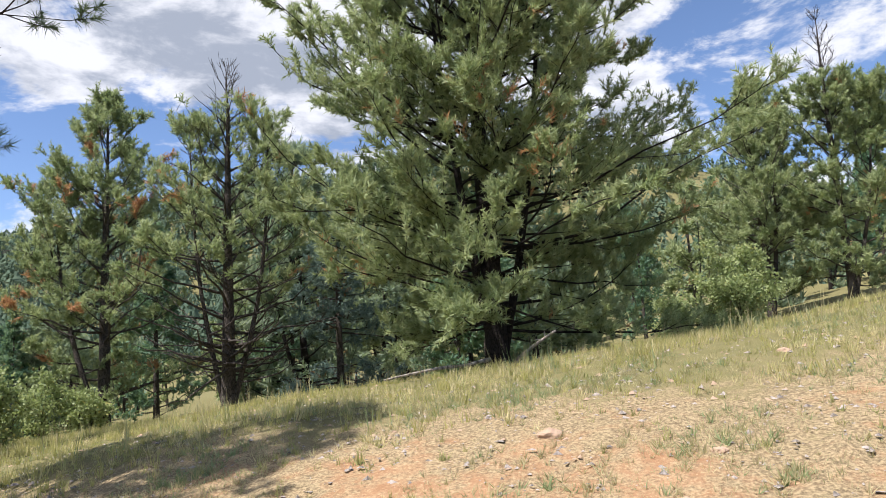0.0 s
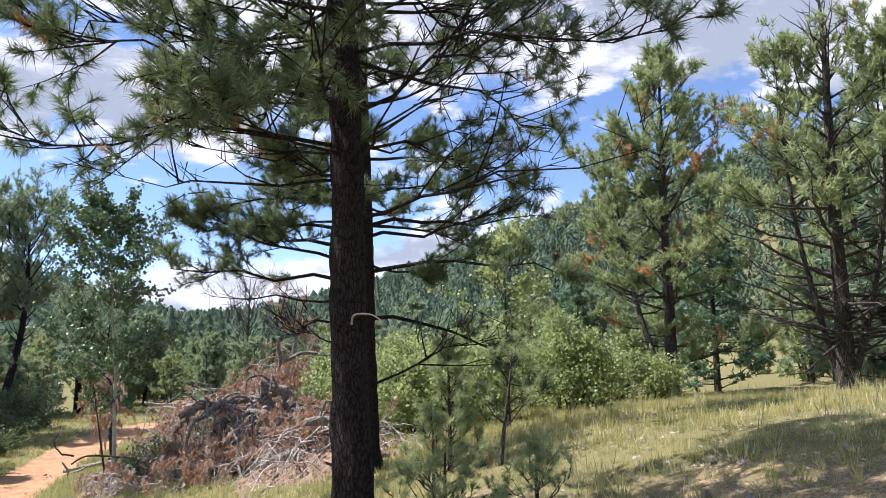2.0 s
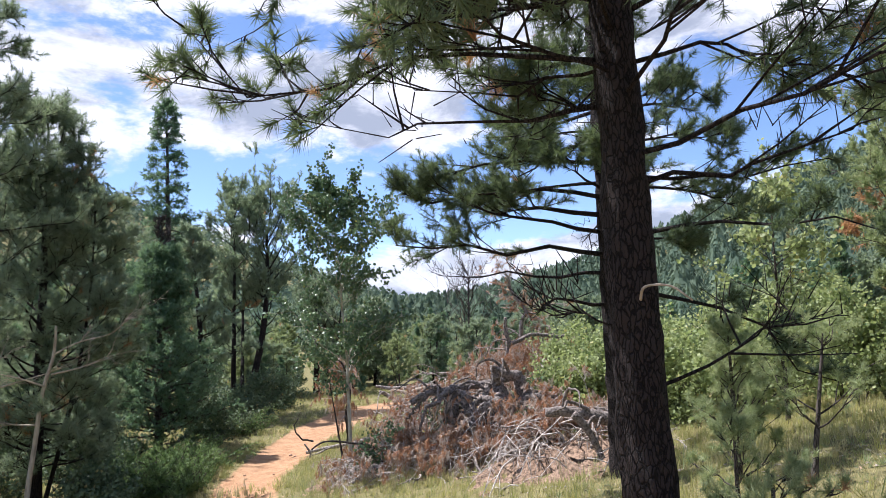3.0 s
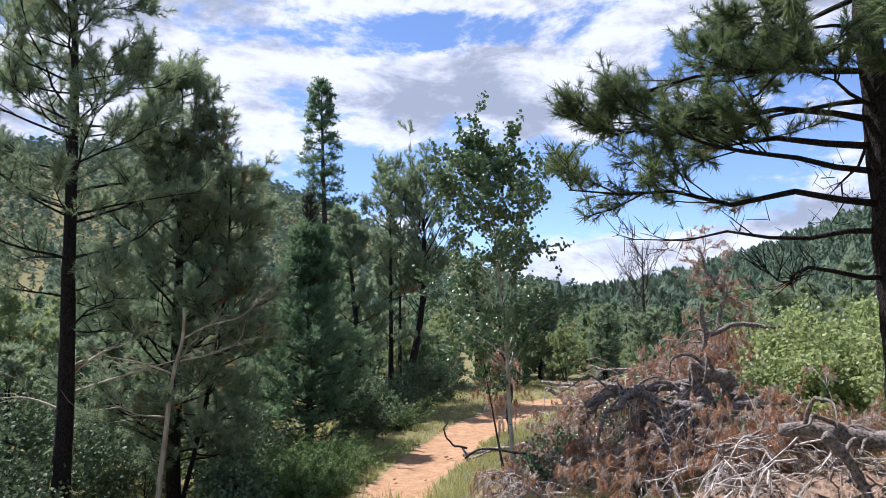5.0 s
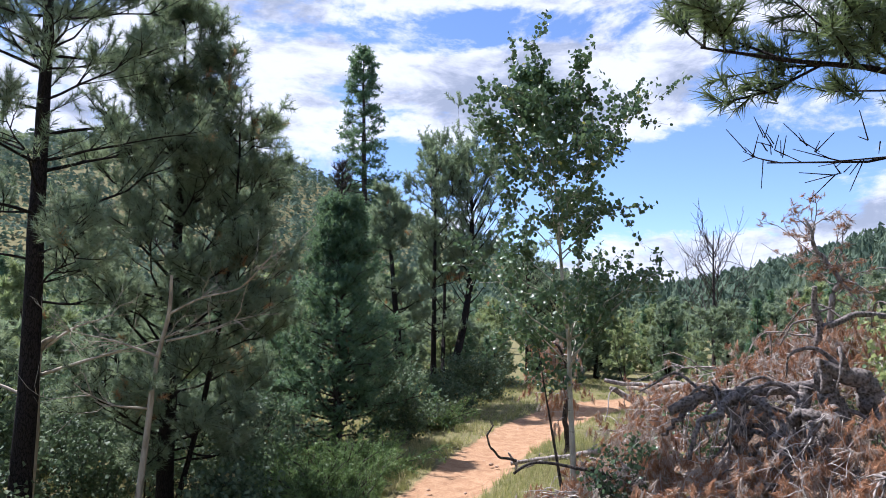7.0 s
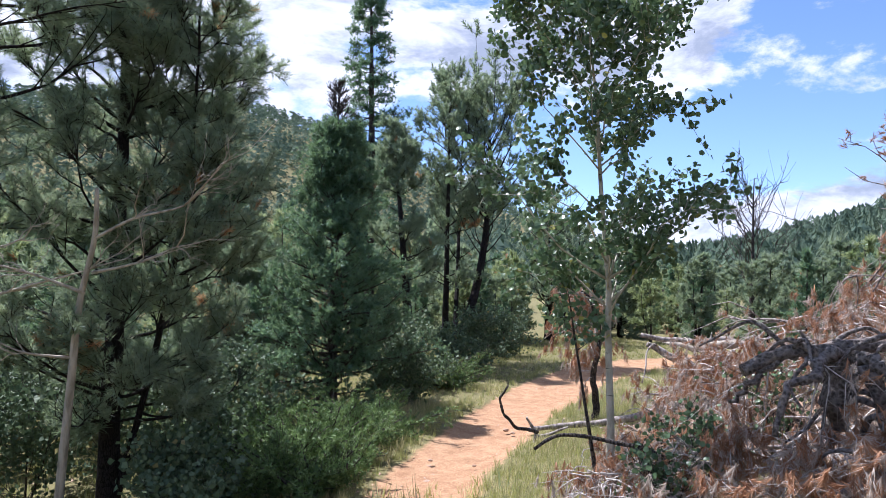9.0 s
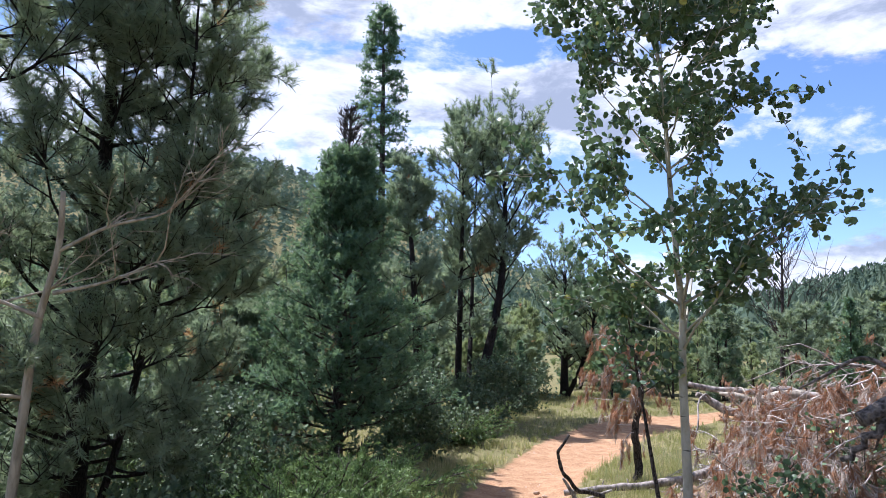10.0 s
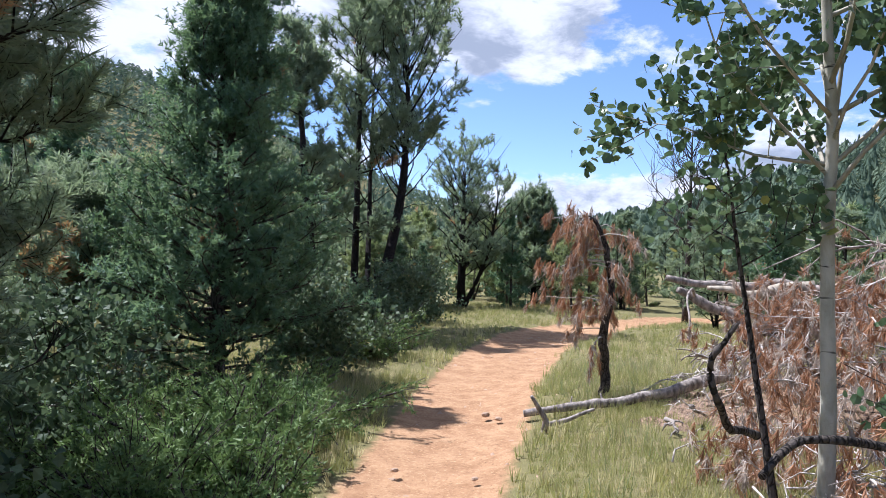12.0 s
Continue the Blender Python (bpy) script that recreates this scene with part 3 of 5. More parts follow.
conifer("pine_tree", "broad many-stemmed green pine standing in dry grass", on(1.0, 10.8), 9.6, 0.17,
        [(0, 3.0), (0.12, 3.5), (0.3, 3.4), (0.5, 2.9), (0.7, 2.3), (0.9, 1.2), (1, 0.3)], 13, (PINE, SHADED_BARK), lean=(-0.2, 0.2), nbr=140, ntw=13, nsub=9,
        first=0.06, rise=(-0.25, 0.85), curve=0.15, template=NEEDLES, inner=0.25, tips=0.3, limb=0.55, tuft=1.0, dead_low=0.08, old=0.012, sides=10,
        stems=((-0.7, -0.2, 8.2, 0.07), (1.1, 0.3, 8.0, 0.06)), sub_len=0.18, lift=0.45, wob=0.028)
conifer("pine_tree", "open-crowned pine with a dead leader", on(-3.65, 13.37), 6.5, 0.13,
        [(0, 1.8), (0.15, 2.0), (0.4, 1.7), (0.65, 1.2), (0.85, 0.7), (1, 0.15)], 14, PINE_SET, lean=(0.1, 0), nbr=78, ntw=8, nsub=4,
        first=0.1, rise=(-0.1, 0.9), curve=0.2, lift=0.4, template=NEEDLES_MID, tuft=0.95, dead_low=0.3, dead=0.36, tips=0.5, bare_top=0.14, old=0.012, stems=((0.9, 0, 5.4, 0.05), (-0.7, 0.1, 5.2, 0.05)))
conifer("pine_tree", "pine with some red-brown dying needles", on(-7.8, 17.8), 7.9, 0.15,
        [(0, 1.8), (0.15, 2.2), (0.4, 2.1), (0.65, 1.5), (0.85, 1.0), (1, 0.2)], 15, PINE_SET, nbr=74, ntw=9, nsub=5,
        first=0.08, rise=(-0.1, 0.8), curve=0.2, lift=0.4, template=NEEDLES_MID, dead_low=0.12, old=0.08, tuft=1.0, tips=0.5, stems=((-1.2, 0, 5.6, 0.08),))
conifer("spruce_tree", "dark blue-green spruce in the shade of a pine", on(-1.9, 15.6), 4.6, 0.08, [(0, 1.5), (0.5, 0.9), (1, 0.1)], 16, FIR_SET,
        nbr=80, ntw=9, nsub=4, first=0.04, rise=(-0.15, 0.4), curve=0.1, template=SPRIGS, tuft=1.3, droop=0.05, sub_len=0.16)
conifer("pine_tree", "tall sparse pine with layered limbs", on(-14.2, 2.2), 8.2, 0.11,
        [(0, 0.7), (0.35, 1.3), (0.5, 1.5), (0.7, 1.3), (0.9, 0.7), (1, 0.15)], 17, DARK_SET, nbr=56, ntw=11, nsub=6, first=0.3,
        rise=(0.0, 0.4), curve=0.12, inner=0.3, limb=0.7, lat=1.0, shoots=True, template=NEEDLES_SOFT, tuft=1.1, dead_low=0.34, sides=9)
conifer("pine_tree", "dense dark pine with dead lower limbs", on(-15.16, 3.47), 6.0, 0.1,
        [(0, 0.7), (0.25, 1.05), (0.5, 1.12), (0.75, 0.85), (1, 0.2)], 18, DARK_SET, nbr=74, ntw=10, nsub=6, first=0.14,
        rise=(-0.05, 0.6), curve=0.2, shoots=True, template=NEEDLES_SOFT, tuft=1.1, inner=0.4, dead_low=0.2, stems=((0.2, 0.7, 5.2, 0.03),))
conifer("spruce_tree", "full dark green spruce with a bare twiggy tip", on(-18.6, 6.15), 5.0, 0.085,
        [(0, 1.1), (0.12, 1.3), (0.35, 1.0), (0.6, 0.62), (0.85, 0.28), (1, 0.06)], 19, SPRUCE_SET, nbr=200, ntw=12, nsub=4, first=0.03,
        rise=(-0.05, 0.8), curve=0.2, template=SPRIGS, tuft=1.05, droop=0.0, sub_len=0.17, bare_top=0.11, dead_low=0.02, lift=0.15)
conifer("spruce_tree", "tall narrow spruce with a spire top", on(-24.88, 8.11), 9.5, 0.14,
        [(0, 1.1), (0.3, 1.0), (0.6, 0.78), (0.85, 0.5), (1, 0.14)], 20, SPRUCE_SET, nbr=125, ntw=7, nsub=4, first=0.12,
        rise=(-0.25, 0.1), curve=0.06, template=SPRIGS, tuft=1.35, droop=0.08, sub_len=0.16)
conifer("pine_tree", "thin dark-trunked pine among the spruces", on(-22.58, 8.57), 5.2, 0.11,
        [(0, 0.6), (0.4, 0.7), (0.7, 0.6), (1, 0.12)], 21, DARK_SET, nbr=40, ntw=8, nsub=4, first=0.2, lean=(-0.5, -0.4), lift=0.4, template=NEEDLES_MID, dead_low=0.25)
conifer("pine_tree", "round-topped pine leaning on a dark bent trunk", on(-23.2, 9.7), 6.3, 0.12,
        [(0, 0.6), (0.5, 1.0), (0.7, 1.8), (0.9, 1.8), (1, 0.9)], 22, DARK_SET, lean=(-2.2, 1.6), bend=(0.2, 0.3), nbr=58, ntw=9, nsub=4, first=0.3,
        rise=(0.3, 1.1), curve=0.25, lift=0.4, template=NEEDLES_MID, dead_low=0.45, dead=0.1, stems=((-1.9, 0.8, 5.9, 0.06),))
conifer("pine_tree", "half-dead pine with russet needles at its top", on(-24.16, 9.82), 6.6, 0.08,
        [(0, 0.6), (0.5, 0.9), (0.8, 0.9), (1, 0.3)], 23, DARK_SET, nbr=40, ntw=7, nsub=4, first=0.2, rise=(0.1, 1.0), lift=0.4, template=NEEDLES_MID, dead=0.35, old=0.05)
conifer("pine_tree", "small dark pine with a short trunk", on(-20.3, 4.9), 2.3, 0.05, [(0, 0.8), (0.4, 1.1), (1, 0.2)], 24, DARK_SET,
        nbr=50, ntw=8, nsub=5, first=0.2, lift=0.4, template=NEEDLES_MID, old=0.03)
conifer("spruce_tree", "small slender spruce in the wood", on(-25.5, 4.8), 4.9, 0.06, [(0, 0.9), (0.5, 0.5), (1, 0.1)], 25, SPRUCE_SET,
        nbr=70, ntw=7, nsub=4, first=0.06, template=SPRIGS, tuft=1.8, droop=0.05, sub_len=0.18)
conifer("pine_tree", "gnarled half-bare pine beyond the bend of the trail", on(-29.0, 15.0), 4.0, 0.13, [(0, 1.0), (0.5, 1.7), (0.9, 1.4), (1, 0.6)], 28, DARK_SET,
        nbr=44, ntw=8, nsub=3, first=0.2, rise=(0.3, 1.0), lift=0.4, template=NEEDLES_MID, dead=0.4, stems=((0.9, 0.6, 3.4, 0.07), (-0.8, 0.5, 3.6, 0.06)))
conifer("pine_tree", "rounded dark pine at the end of the trail", on(-30.5, 18.6), 3.2, 0.1, [(0, 1.0), (0.4, 1.25), (0.8, 0.9), (1, 0.4)], 29, DARK_SET,
        nbr=60, ntw=8, nsub=5, first=0.03, rise=(0.2, 1.0), lift=0.4, template=NEEDLES_MID, tuft=1.3)
conifer("pine_tree", "pine at the meadow's far edge", on(11.4, 24.0), 7.8, 0.14, [(0, 1.7), (0.3, 2.2), (0.7, 1.6), (1, 0.3)], 26, PINE_SET,
        nbr=80, ntw=9, nsub=5, lift=0.4, template=NEEDLES_MID, tuft=1.3, first=0.06, rise=(0, 0.9), stems=((0.9, 0.4, 7.2, 0.08),))
conifer("pine_tree", "pine with a dead red top at the meadow's edge", on(13.6, 23.0), 9.6, 0.13, [(0, 1.8), (0.3, 2.2), (0.6, 1.5), (0.8, 0.8), (1, 0.3)], 27, PINE_SET,
        nbr=84, ntw=9, nsub=5, lift=0.4, template=NEEDLES_MID, tuft=1.3, first=0.06, rise=(0, 0.9), bare_top=0.22, stems=((1.0, -0.5, 6.8, 0.07),))

# saplings under the large pines
conifer("pine_sapling", "young bright green pine in the grass", on(-6.1, 6.9), 1.15, 0.018, [(0, 0.45), (0.5, 0.3), (1, 0.06)], 31, (PINE, BARK_GREY),
        nbr=28, ntw=4, nsub=4, first=0.06, rise=(0.3, 0.9), template=NEEDLES_NEAR, tuft=0.66, sub_len=0.08)
conifer("pine_sapling", "leaning young pine with few tufts", on(-5.5, 6.8), 1.0, 0.016, [(0, 0.3), (0.6, 0.5), (1, 0.1)], 32, (PINE, BARK_GREY),
        lean=(0.1, 0.1), nbr=10, ntw=4, nsub=3, first=0.4, rise=(0.2, 0.7), template=NEEDLES_NEAR, tuft=0.62, sub_len=0.08)
for i, (x, y, h) in enumerate(((-4.75, 5.0, 0.55), (-5.3, 5.6, 0.6), (-4.6, 4.75, 0.4), (-4.2, 5.2, 0.35))):
    conifer("pine_sapling", "low young pine at the foot of a trunk", on(x, y), h, 0.012, [(0, 0.4), (0.5, 0.35), (1, 0.08)], 33 + i, (PINE, BARK_GREY),
            nbr=12, ntw=4, nsub=3, first=0.1, rise=(0.2, 0.8), template=NEEDLES_NEAR, tuft=0.55, sub_len=0.07, group="low saplings")

# ---- aspens and bushes ----
ASPEN_SET, YOUNG_SET, SHRUB_SET = (LEAF, ASPEN_BARK), (LEAF_LIGHT, BARK_GREY), (SHRUB, BARK_GREY)
broadleaf("aspen_tree", "young aspen with a pale kinked trunk and round leaves", on(-12.55, 7.2), 4.35, 0.034,
          [(0, 0.4), (0.35, 1.05), (0.55, 1.15), (0.75, 0.95), (0.9, 0.5), (1, 0.15)], 41, ASPEN_SET, lean=(-0.15, -0.35), bend=(0.1, 0.12), nbr=50, ntw=9, nsub=15, first=0.31, rise=0.6, size=0.82, wob=0.1, sub_len=0.07)
broadleaf("aspen_tree", "thin dark-stemmed aspen beside the pale one", on(-12.75, 7.25), 1.9, 0.02, [(0, 0.1), (0.6, 0.4), (1, 0.2)], 42, (LEAF, BARK_GREY),
          lean=(-0.15, -0.3), nbr=9, ntw=5, nsub=6, first=0.6, rise=0.5, size=0.85)
broadleaf("aspen_tree", "slim young aspen with a dark leafless lower trunk", on(-7.42, 10.1), 3.0, 0.03, [(0, 0.3), (0.5, 0.7), (0.8, 0.6), (1, 0.2)], 43, YOUNG_SET,
          nbr=30, ntw=7, nsub=6, first=0.15, rise=0.7)
_rng = np.random.default_rng(50)
for i in range(26):
    x, y = _rng.uniform(-14, -6.8), _rng.uniform(10.2, 17)
    if y < 9.2 + (-5 - x) * 0.25:
        y += 1.5
    h = _rng.uniform(0.7, 1.7)
    broadleaf("aspen_sapling", "light green young aspen in the thicket", on(x, y), h, 0.012, [(0, 0.35), (0.5, 0.5), (1, 0.15)], 60 + i, YOUNG_SET,
              lean=(_rng.uniform(-0.2, 0.2), 0), nbr=16, ntw=5, nsub=5, first=0.08, rise=0.7, template=LEAVES_SMALL, per=1, group="aspen thicket",
              stems=((0.3, 0.2, h * 0.8, 0.01), (-0.3, 0.1, h * 0.7, 0.01)))
for i, (x, y, h) in enumerate(((5.9, 15.0, 2.0), (6.8, 15.2, 1.8), (6.3, 14.6, 1.2), (5.2, 15.4, 1.0))):
    broadleaf("aspen_sapling", "pale green young aspen at the meadow's edge", on(x, y), h, 0.014, [(0, 0.35), (0.5, 0.55), (1, 0.15)], 90 + i, YOUNG_SET,
              nbr=18, ntw=6, nsub=6, first=0.08, rise=0.8, template=LEAVES_SMALL, per=1, group="meadow aspens", stems=((0.35, 0.1, h * 0.8, 0.01),))
for i, (x, y, h, w) in enumerate(((-11.0, 10.3, 1.35, 0.7), (-10.5, 10.0, 1.0, 0.6), (-11.7, 11.2, 1.6, 0.7), (-9.2, 10.2, 1.0, 0.7), (-10.2, 11.0, 1.2, 0.8), (-9.9, 11.6, 1.3, 0.8), (-11.4, 12.4, 1.5, 0.9), (-13.2, 12.6, 1.6, 0.9), (-8.6, 11.4, 1.2, 0.8))):
    broadleaf("leafy_bush", "bright green bush behind the brush heap", on(x, y), h, 0.012, [(0, w), (0.6, w), (1, 0.2)], 100 + i, YOUNG_SET,
              nbr=24, ntw=6, nsub=5, first=0.03, rise=0.6, template=LEAVES_SMALL, per=1, category="bush", group="bushes behind the heap",
              stems=((0.4, 0.3, h * 0.8, 0.01), (-0.4, 0.2, h * 0.85, 0.01)))
for i, (x, y, h, w) in enumerate(((-15.9, 4.2, 1.1, 0.7), (-17.2, 4.6, 1.2, 0.7), (-14.2, 4.0, 0.6, 0.5), (-14.0, 1.5, 1.2, 0.7), (-16.2, 2.6, 1.4, 0.8),
                                  (-18.8, 7.3, 0.9, 0.5), (-20.6, 7.6, 1.2, 0.6), (-22.6, 9.9, 1.1, 0.7), (-21.6, 9.0, 0.7, 0.5), (-24.6, 11.4, 1.0, 0.7), (-17.4, 3.2, 1.4, 0.8), (-14.8, 1.0, 2.0, 0.9), (-16.5, 0.8, 2.4, 1.0), (-18.4, 2.0, 1.5, 0.9), (-19.6, 3.4, 1.3, 0.8), (-17.8, -0.6, 2.0, 1.0), (-20.8, 1.2, 1.8, 1.0))):
    broadleaf("leafy_bush", "grey-green shrub in the shade of the trees", on(x, y), h, 0.012, [(0, w), (0.6, w), (1, 0.25)], 110 + i, SHRUB_SET,
              nbr=16, ntw=6, nsub=5, first=0.03, rise=0.6, template=LEAVES_SMALL, per=1, category="bush", group="shrubs under the trees",
              stems=((0.4, 0.3, h * 0.8, 0.01), (-0.4, 0.2, h * 0.85, 0.01)))


# ---- background woods ----
def wood_templates(far):
    kinds = []
    for i in range(4):
        kinds.append(conifer("pine_tree", "dark green pine in the wood behind", (0, 0, 0), 6.0, 0.11,
                             [(0, 1.5), (0.2, 1.9), (0.6, 1.6), (0.85, 0.95), (1, 0.25)], 200 + i, DARK_SET if i % 2 else PINE_SET, nbr=20 if far else 32, ntw=5 if far else 6, nsub=4, first=0.03,
                             lean=(0.2 * (i - 2), 0.1 * i), rise=(-0.05, 0.8), template=NEEDLES_FAR, tuft=1.4 if far else 1.12, sides=4, group="background pines", fine=not far,
                             stems=((0.9, 0.5, 4.9, 0.06),) if i % 2 else ((-0.7, 0.8, 5.2, 0.06),)))
    for i in range(2):
        kinds.append(conifer("spruce_tree", "dark spruce in the wood behind", (0, 0, 0), 6.5, 0.1, [(0, 1.4), (0.4, 1.0), (1, 0.1)], 210 + i, SPRUCE_SET,
                             nbr=36 if far else 60, ntw=5 if far else 6, nsub=3, first=0.03, template=SPRIGS_FAR, tuft=1.9 if far else 1.4, droop=0.06, sub_len=0.25, sides=4,
                             group="background spruces", fine=not far))
    return kinds


def plant_woods():
    rng = np.random.default_rng(77)
    near_kinds, far_kinds = wood_templates(False), wood_templates(True)
    spots = []
    # x range, y range, number, size
    for x0, x1, y0, y1, n, k in ((-34, -27, -6, 4.0, 20, 0.55), (-27, -18, -9, 1.6, 30, 0.5), (-22, -16.5, -1.5, 2.6, 9, 0.45), (-27, -21, 1.5, 6.0, 9, 0.42), (-48, -34, -12, 9, 26, 0.62), (-58, -30, -16, 0, 26, 0.75), (-60, -44, 4, 17, 18, 0.75), (-44, -33, 9.5, 13.5, 9, 0.62),
                                 (-37, -27, 18, 23, 14, 0.4), (-28, -24.5, 10.6, 13.2, 8, 0.34), (-24, -21, 3.2, 6.0, 5, 0.3), (-33, -27, 11, 15, 8, 0.42), (-60, -38, 20, 34, 26, 0.5), (-33, -25.5, 9.5, 15, 14, 0.36), (-37, -26.5, 16, 24, 16, 0.42), (-23, -16, 16, 22, 16, 0.42), (-38, -20, 22, 40, 44, 0.46), (-20, -9, 19, 38, 34, 0.55), (-9, 6, 18.5, 36, 32, 0.85),
                                 (6, 30, 27, 46, 28, 1.0), (-17, -12, -8, 0.0, 10, 0.6), (-90, -60, 25, 60, 20, 0.6)):
        for _ in range(n):
            x, y = rng.uniform(x0, x1), rng.uniform(y0, y1)
            if trail_distance(x, y) > 1.6:
                spots.append((x, y, k))
    first = set()
    for x, y, k in spots:
        q = int(rng.integers(0, 6))
        far = math.hypot(x + 8, y - 4) > 21
        s = k * rng.uniform(0.7, 1.2)
        m = pose(*on(x, y, 0.05), 0, 0, rng.uniform(0, 360))
        c = (far_kinds if far else near_kinds)[q]
        if (far, q) not in first:
            first.add((far, q))
            c.matrix_basis = m
        else:
            c = copy_thing(c, m)
        c.scale = (s, s, s * rng.uniform(0.9, 1.15))
    for far, kinds in ((False, near_kinds), (True, far_kinds)):
        for q, c in enumerate(kinds):
            if (far, q) not in first:
                c.matrix_basis = pose(*on(-30 - 4 * q, -14), 0, 0, 0)


plant_woods()


def far_forest():
    """Wooded hillsides: thousands of small ragged conifers, too many to count."""
    rng = np.random.default_rng(9)

    def shapes(n, wide):
        kinds = []
        for q in range(5):
            tri = []
            for i in range(n):
                f = rng.uniform(0.05, 1) ** 0.8
                r = (1 - f) * 0.24 + 0.02 if q < 2 else 0.3 * math.sqrt(max(0.02, 1 - (2 * f - 1.0) ** 2))
                a = rng.uniform(0, 6.283)
                d = np.array([math.cos(a), math.sin(a), 0])
                s = np.array([-d[1], d[0], 0]) * wide
                c = np.array([0, 0, f])
                tri.append((c + d * r + s * rng.uniform(0.7, 1.5) - [0, 0, 0.05], c + d * r - s * rng.uniform(0.7, 1.5) - [0, 0, 0.05], c + d * r * 0.55 + [0, 0, 0.07]))
            kinds.append(tri)
        return np.array(kinds)

    vs, ts = [], []
    for T, areas in ((shapes(230, 0.018), ((-75, 95, 30, 24, 300),)), (shapes(110, 0.03), ((-95, 165, 55, 42, 2700),)), (shapes(46, 0.06), ((10, 150, 140, 55, 2300), (-140, 110, 90, 70, 600), (-110, 15, 50, 40, 900))),
                     (shapes(14, 0.12), ((-330, 30, 100, 110, 5200), (-235, -40, 70, 80, 2600)))):
        p = np.concatenate([np.stack([rng.normal(cx, sx, n), rng.normal(cy, sy, n)], 1) for cx, cy, sx, sy, n in areas])
        p = p[np.hypot(p[:, 0] + 5, p[:, 1] - 5) > (70 if len(T[0]) > 60 else 80 if len(T[0]) > 20 else 170)]
        pos = np.stack([p[:, 0], p[:, 1], height(p[:, 0], p[:, 1]) - 0.3], 1)
        m = len(pos)
        v = T[rng.integers(0, 5, m)] * rng.uniform(3.2, 7, m)[:, None, None, None] + pos[:, None, None, :]
        vs.append(v.reshape(-1, 3))
        ts.append(np.repeat(rng.uniform(0, 0.968, m), T.shape[1] * 3))
    v = np.concatenate(vs)
    ob = part("far_forest", v, np.arange(len(v)).reshape(-1, 3), FAR, tint=np.concatenate(ts))
    tagged(ob, "distant wooded hillsides of mixed conifers", "forest", kind="stuff")


far_forest()


# ---- bare snags, dead trees ----
def limb_part(name, line, r0, r1, mat, parent, sides=7, sub=5, rough=0.0, seed=0, label=""):
    """A limb along a few points, smoothed, with uneven thickness."""
    rng = np.random.default_rng(seed)
    p = np.asarray(line, float)
    k = len(p)
    x = np.linspace(0, k - 1, (k - 1) * sub + 1)
    q = np.empty((len(x), 3))
    for c in range(3):
        m = np.gradient(p[:, c])
        i = np.minimum(x.astype(int), k - 2)
        t = x - i
        q[:, c] = ((2 * t ** 3 - 3 * t ** 2 + 1) * p[i, c] + (t ** 3 - 2 * t ** 2 + t) * m[i] + (-2 * t ** 3 + 3 * t ** 2) * p[i + 1, c] + (t ** 3 - t ** 2) * m[i + 1])
    q += rng.normal(size=q.shape) * rough * r0
    swell = np.interp(x, np.arange(0, k, 0.5), 1 + 0.06 * rng.normal(size=2 * k))
    r = np.linspace(r0, r1, len(q)) * swell
    v, t = rough_trunk(q, r, sides, rng, 0.06, 9.0)
    return part(name, v, t, mat, parent, label, smooth=True)


def twig_fan(rng, starts, direc, length, mat, parent, name="twigs", curve=0.15, ntw=4, r=0.008, twig=0.4, each=False):
    """Fine bare branches that leave starts and fork once."""
    P = limbs(starts, unit(direc), length, rng, 6, curve, 0.12)
    a, tg = pick(P, rng.uniform(0.25, 0.95, (len(P), ntw)))
    td = unit(tg + rng.normal(size=tg.shape) * 0.55)
    tl = (length[:, None] * twig * rng.uniform(0.4, 1.1, (len(P), ntw))).ravel()
    Q = limbs(a.reshape(-1, 3), td.reshape(-1, 3), tl, rng, 4, curve, 0.16)
    thick, fine = r * (1 - 0.75 * np.linspace(0, 1, 6)), r * 0.5 * np.array([1, 0.8, 0.6, 0.3])
    if each:
        for limb, forks in zip(P, Q.reshape(len(P), ntw, 4, 3)):
            ob = part(name, *tubes(limb[None], thick[None], 5), mat, parent, smooth=True)
            for fork in forks:
                part("side_twig", *tubes(fork[None], fine[None], 4), mat, ob, smooth=True)
    else:
        v, t = join([tubes(P, np.tile(thick, (len(P), 1)), 5), tubes(Q, np.tile(fine, (len(Q), 1)), 4)])
        tagged(part(name, v, t, mat, parent, smooth=True), kind="stuff")
    return P, Q


def rel(base, pts):
    return [tuple(np.subtract(p, base)) for p in pts]


def snag(base, trunk, arms, r0, seed, label):
    rng = np.random.default_rng(seed)
    th = thing("bare_snag", base, label, "dead tree")
    limb_part("trunk", rel(base, trunk), r0, r0 * 0.4, SNAG, th, seed=seed)
    for i, a in enumerate(arms):
        a = np.array(rel(base, a))
        limb_part("branch", a, r0 * 0.38, r0 * 0.1, SNAG, th, 5, seed=seed + i + 1)
        st = a[1:] + 0
        twig_fan(rng, np.repeat(st, 3, 0), rng.normal(size=(len(st) * 3, 3)) * 0.5 + unit(a[-1] - a[0]), rng.uniform(0.25, 0.6, len(st) * 3), SNAG, th, "twig", ntw=4, r=0.006, each=True)


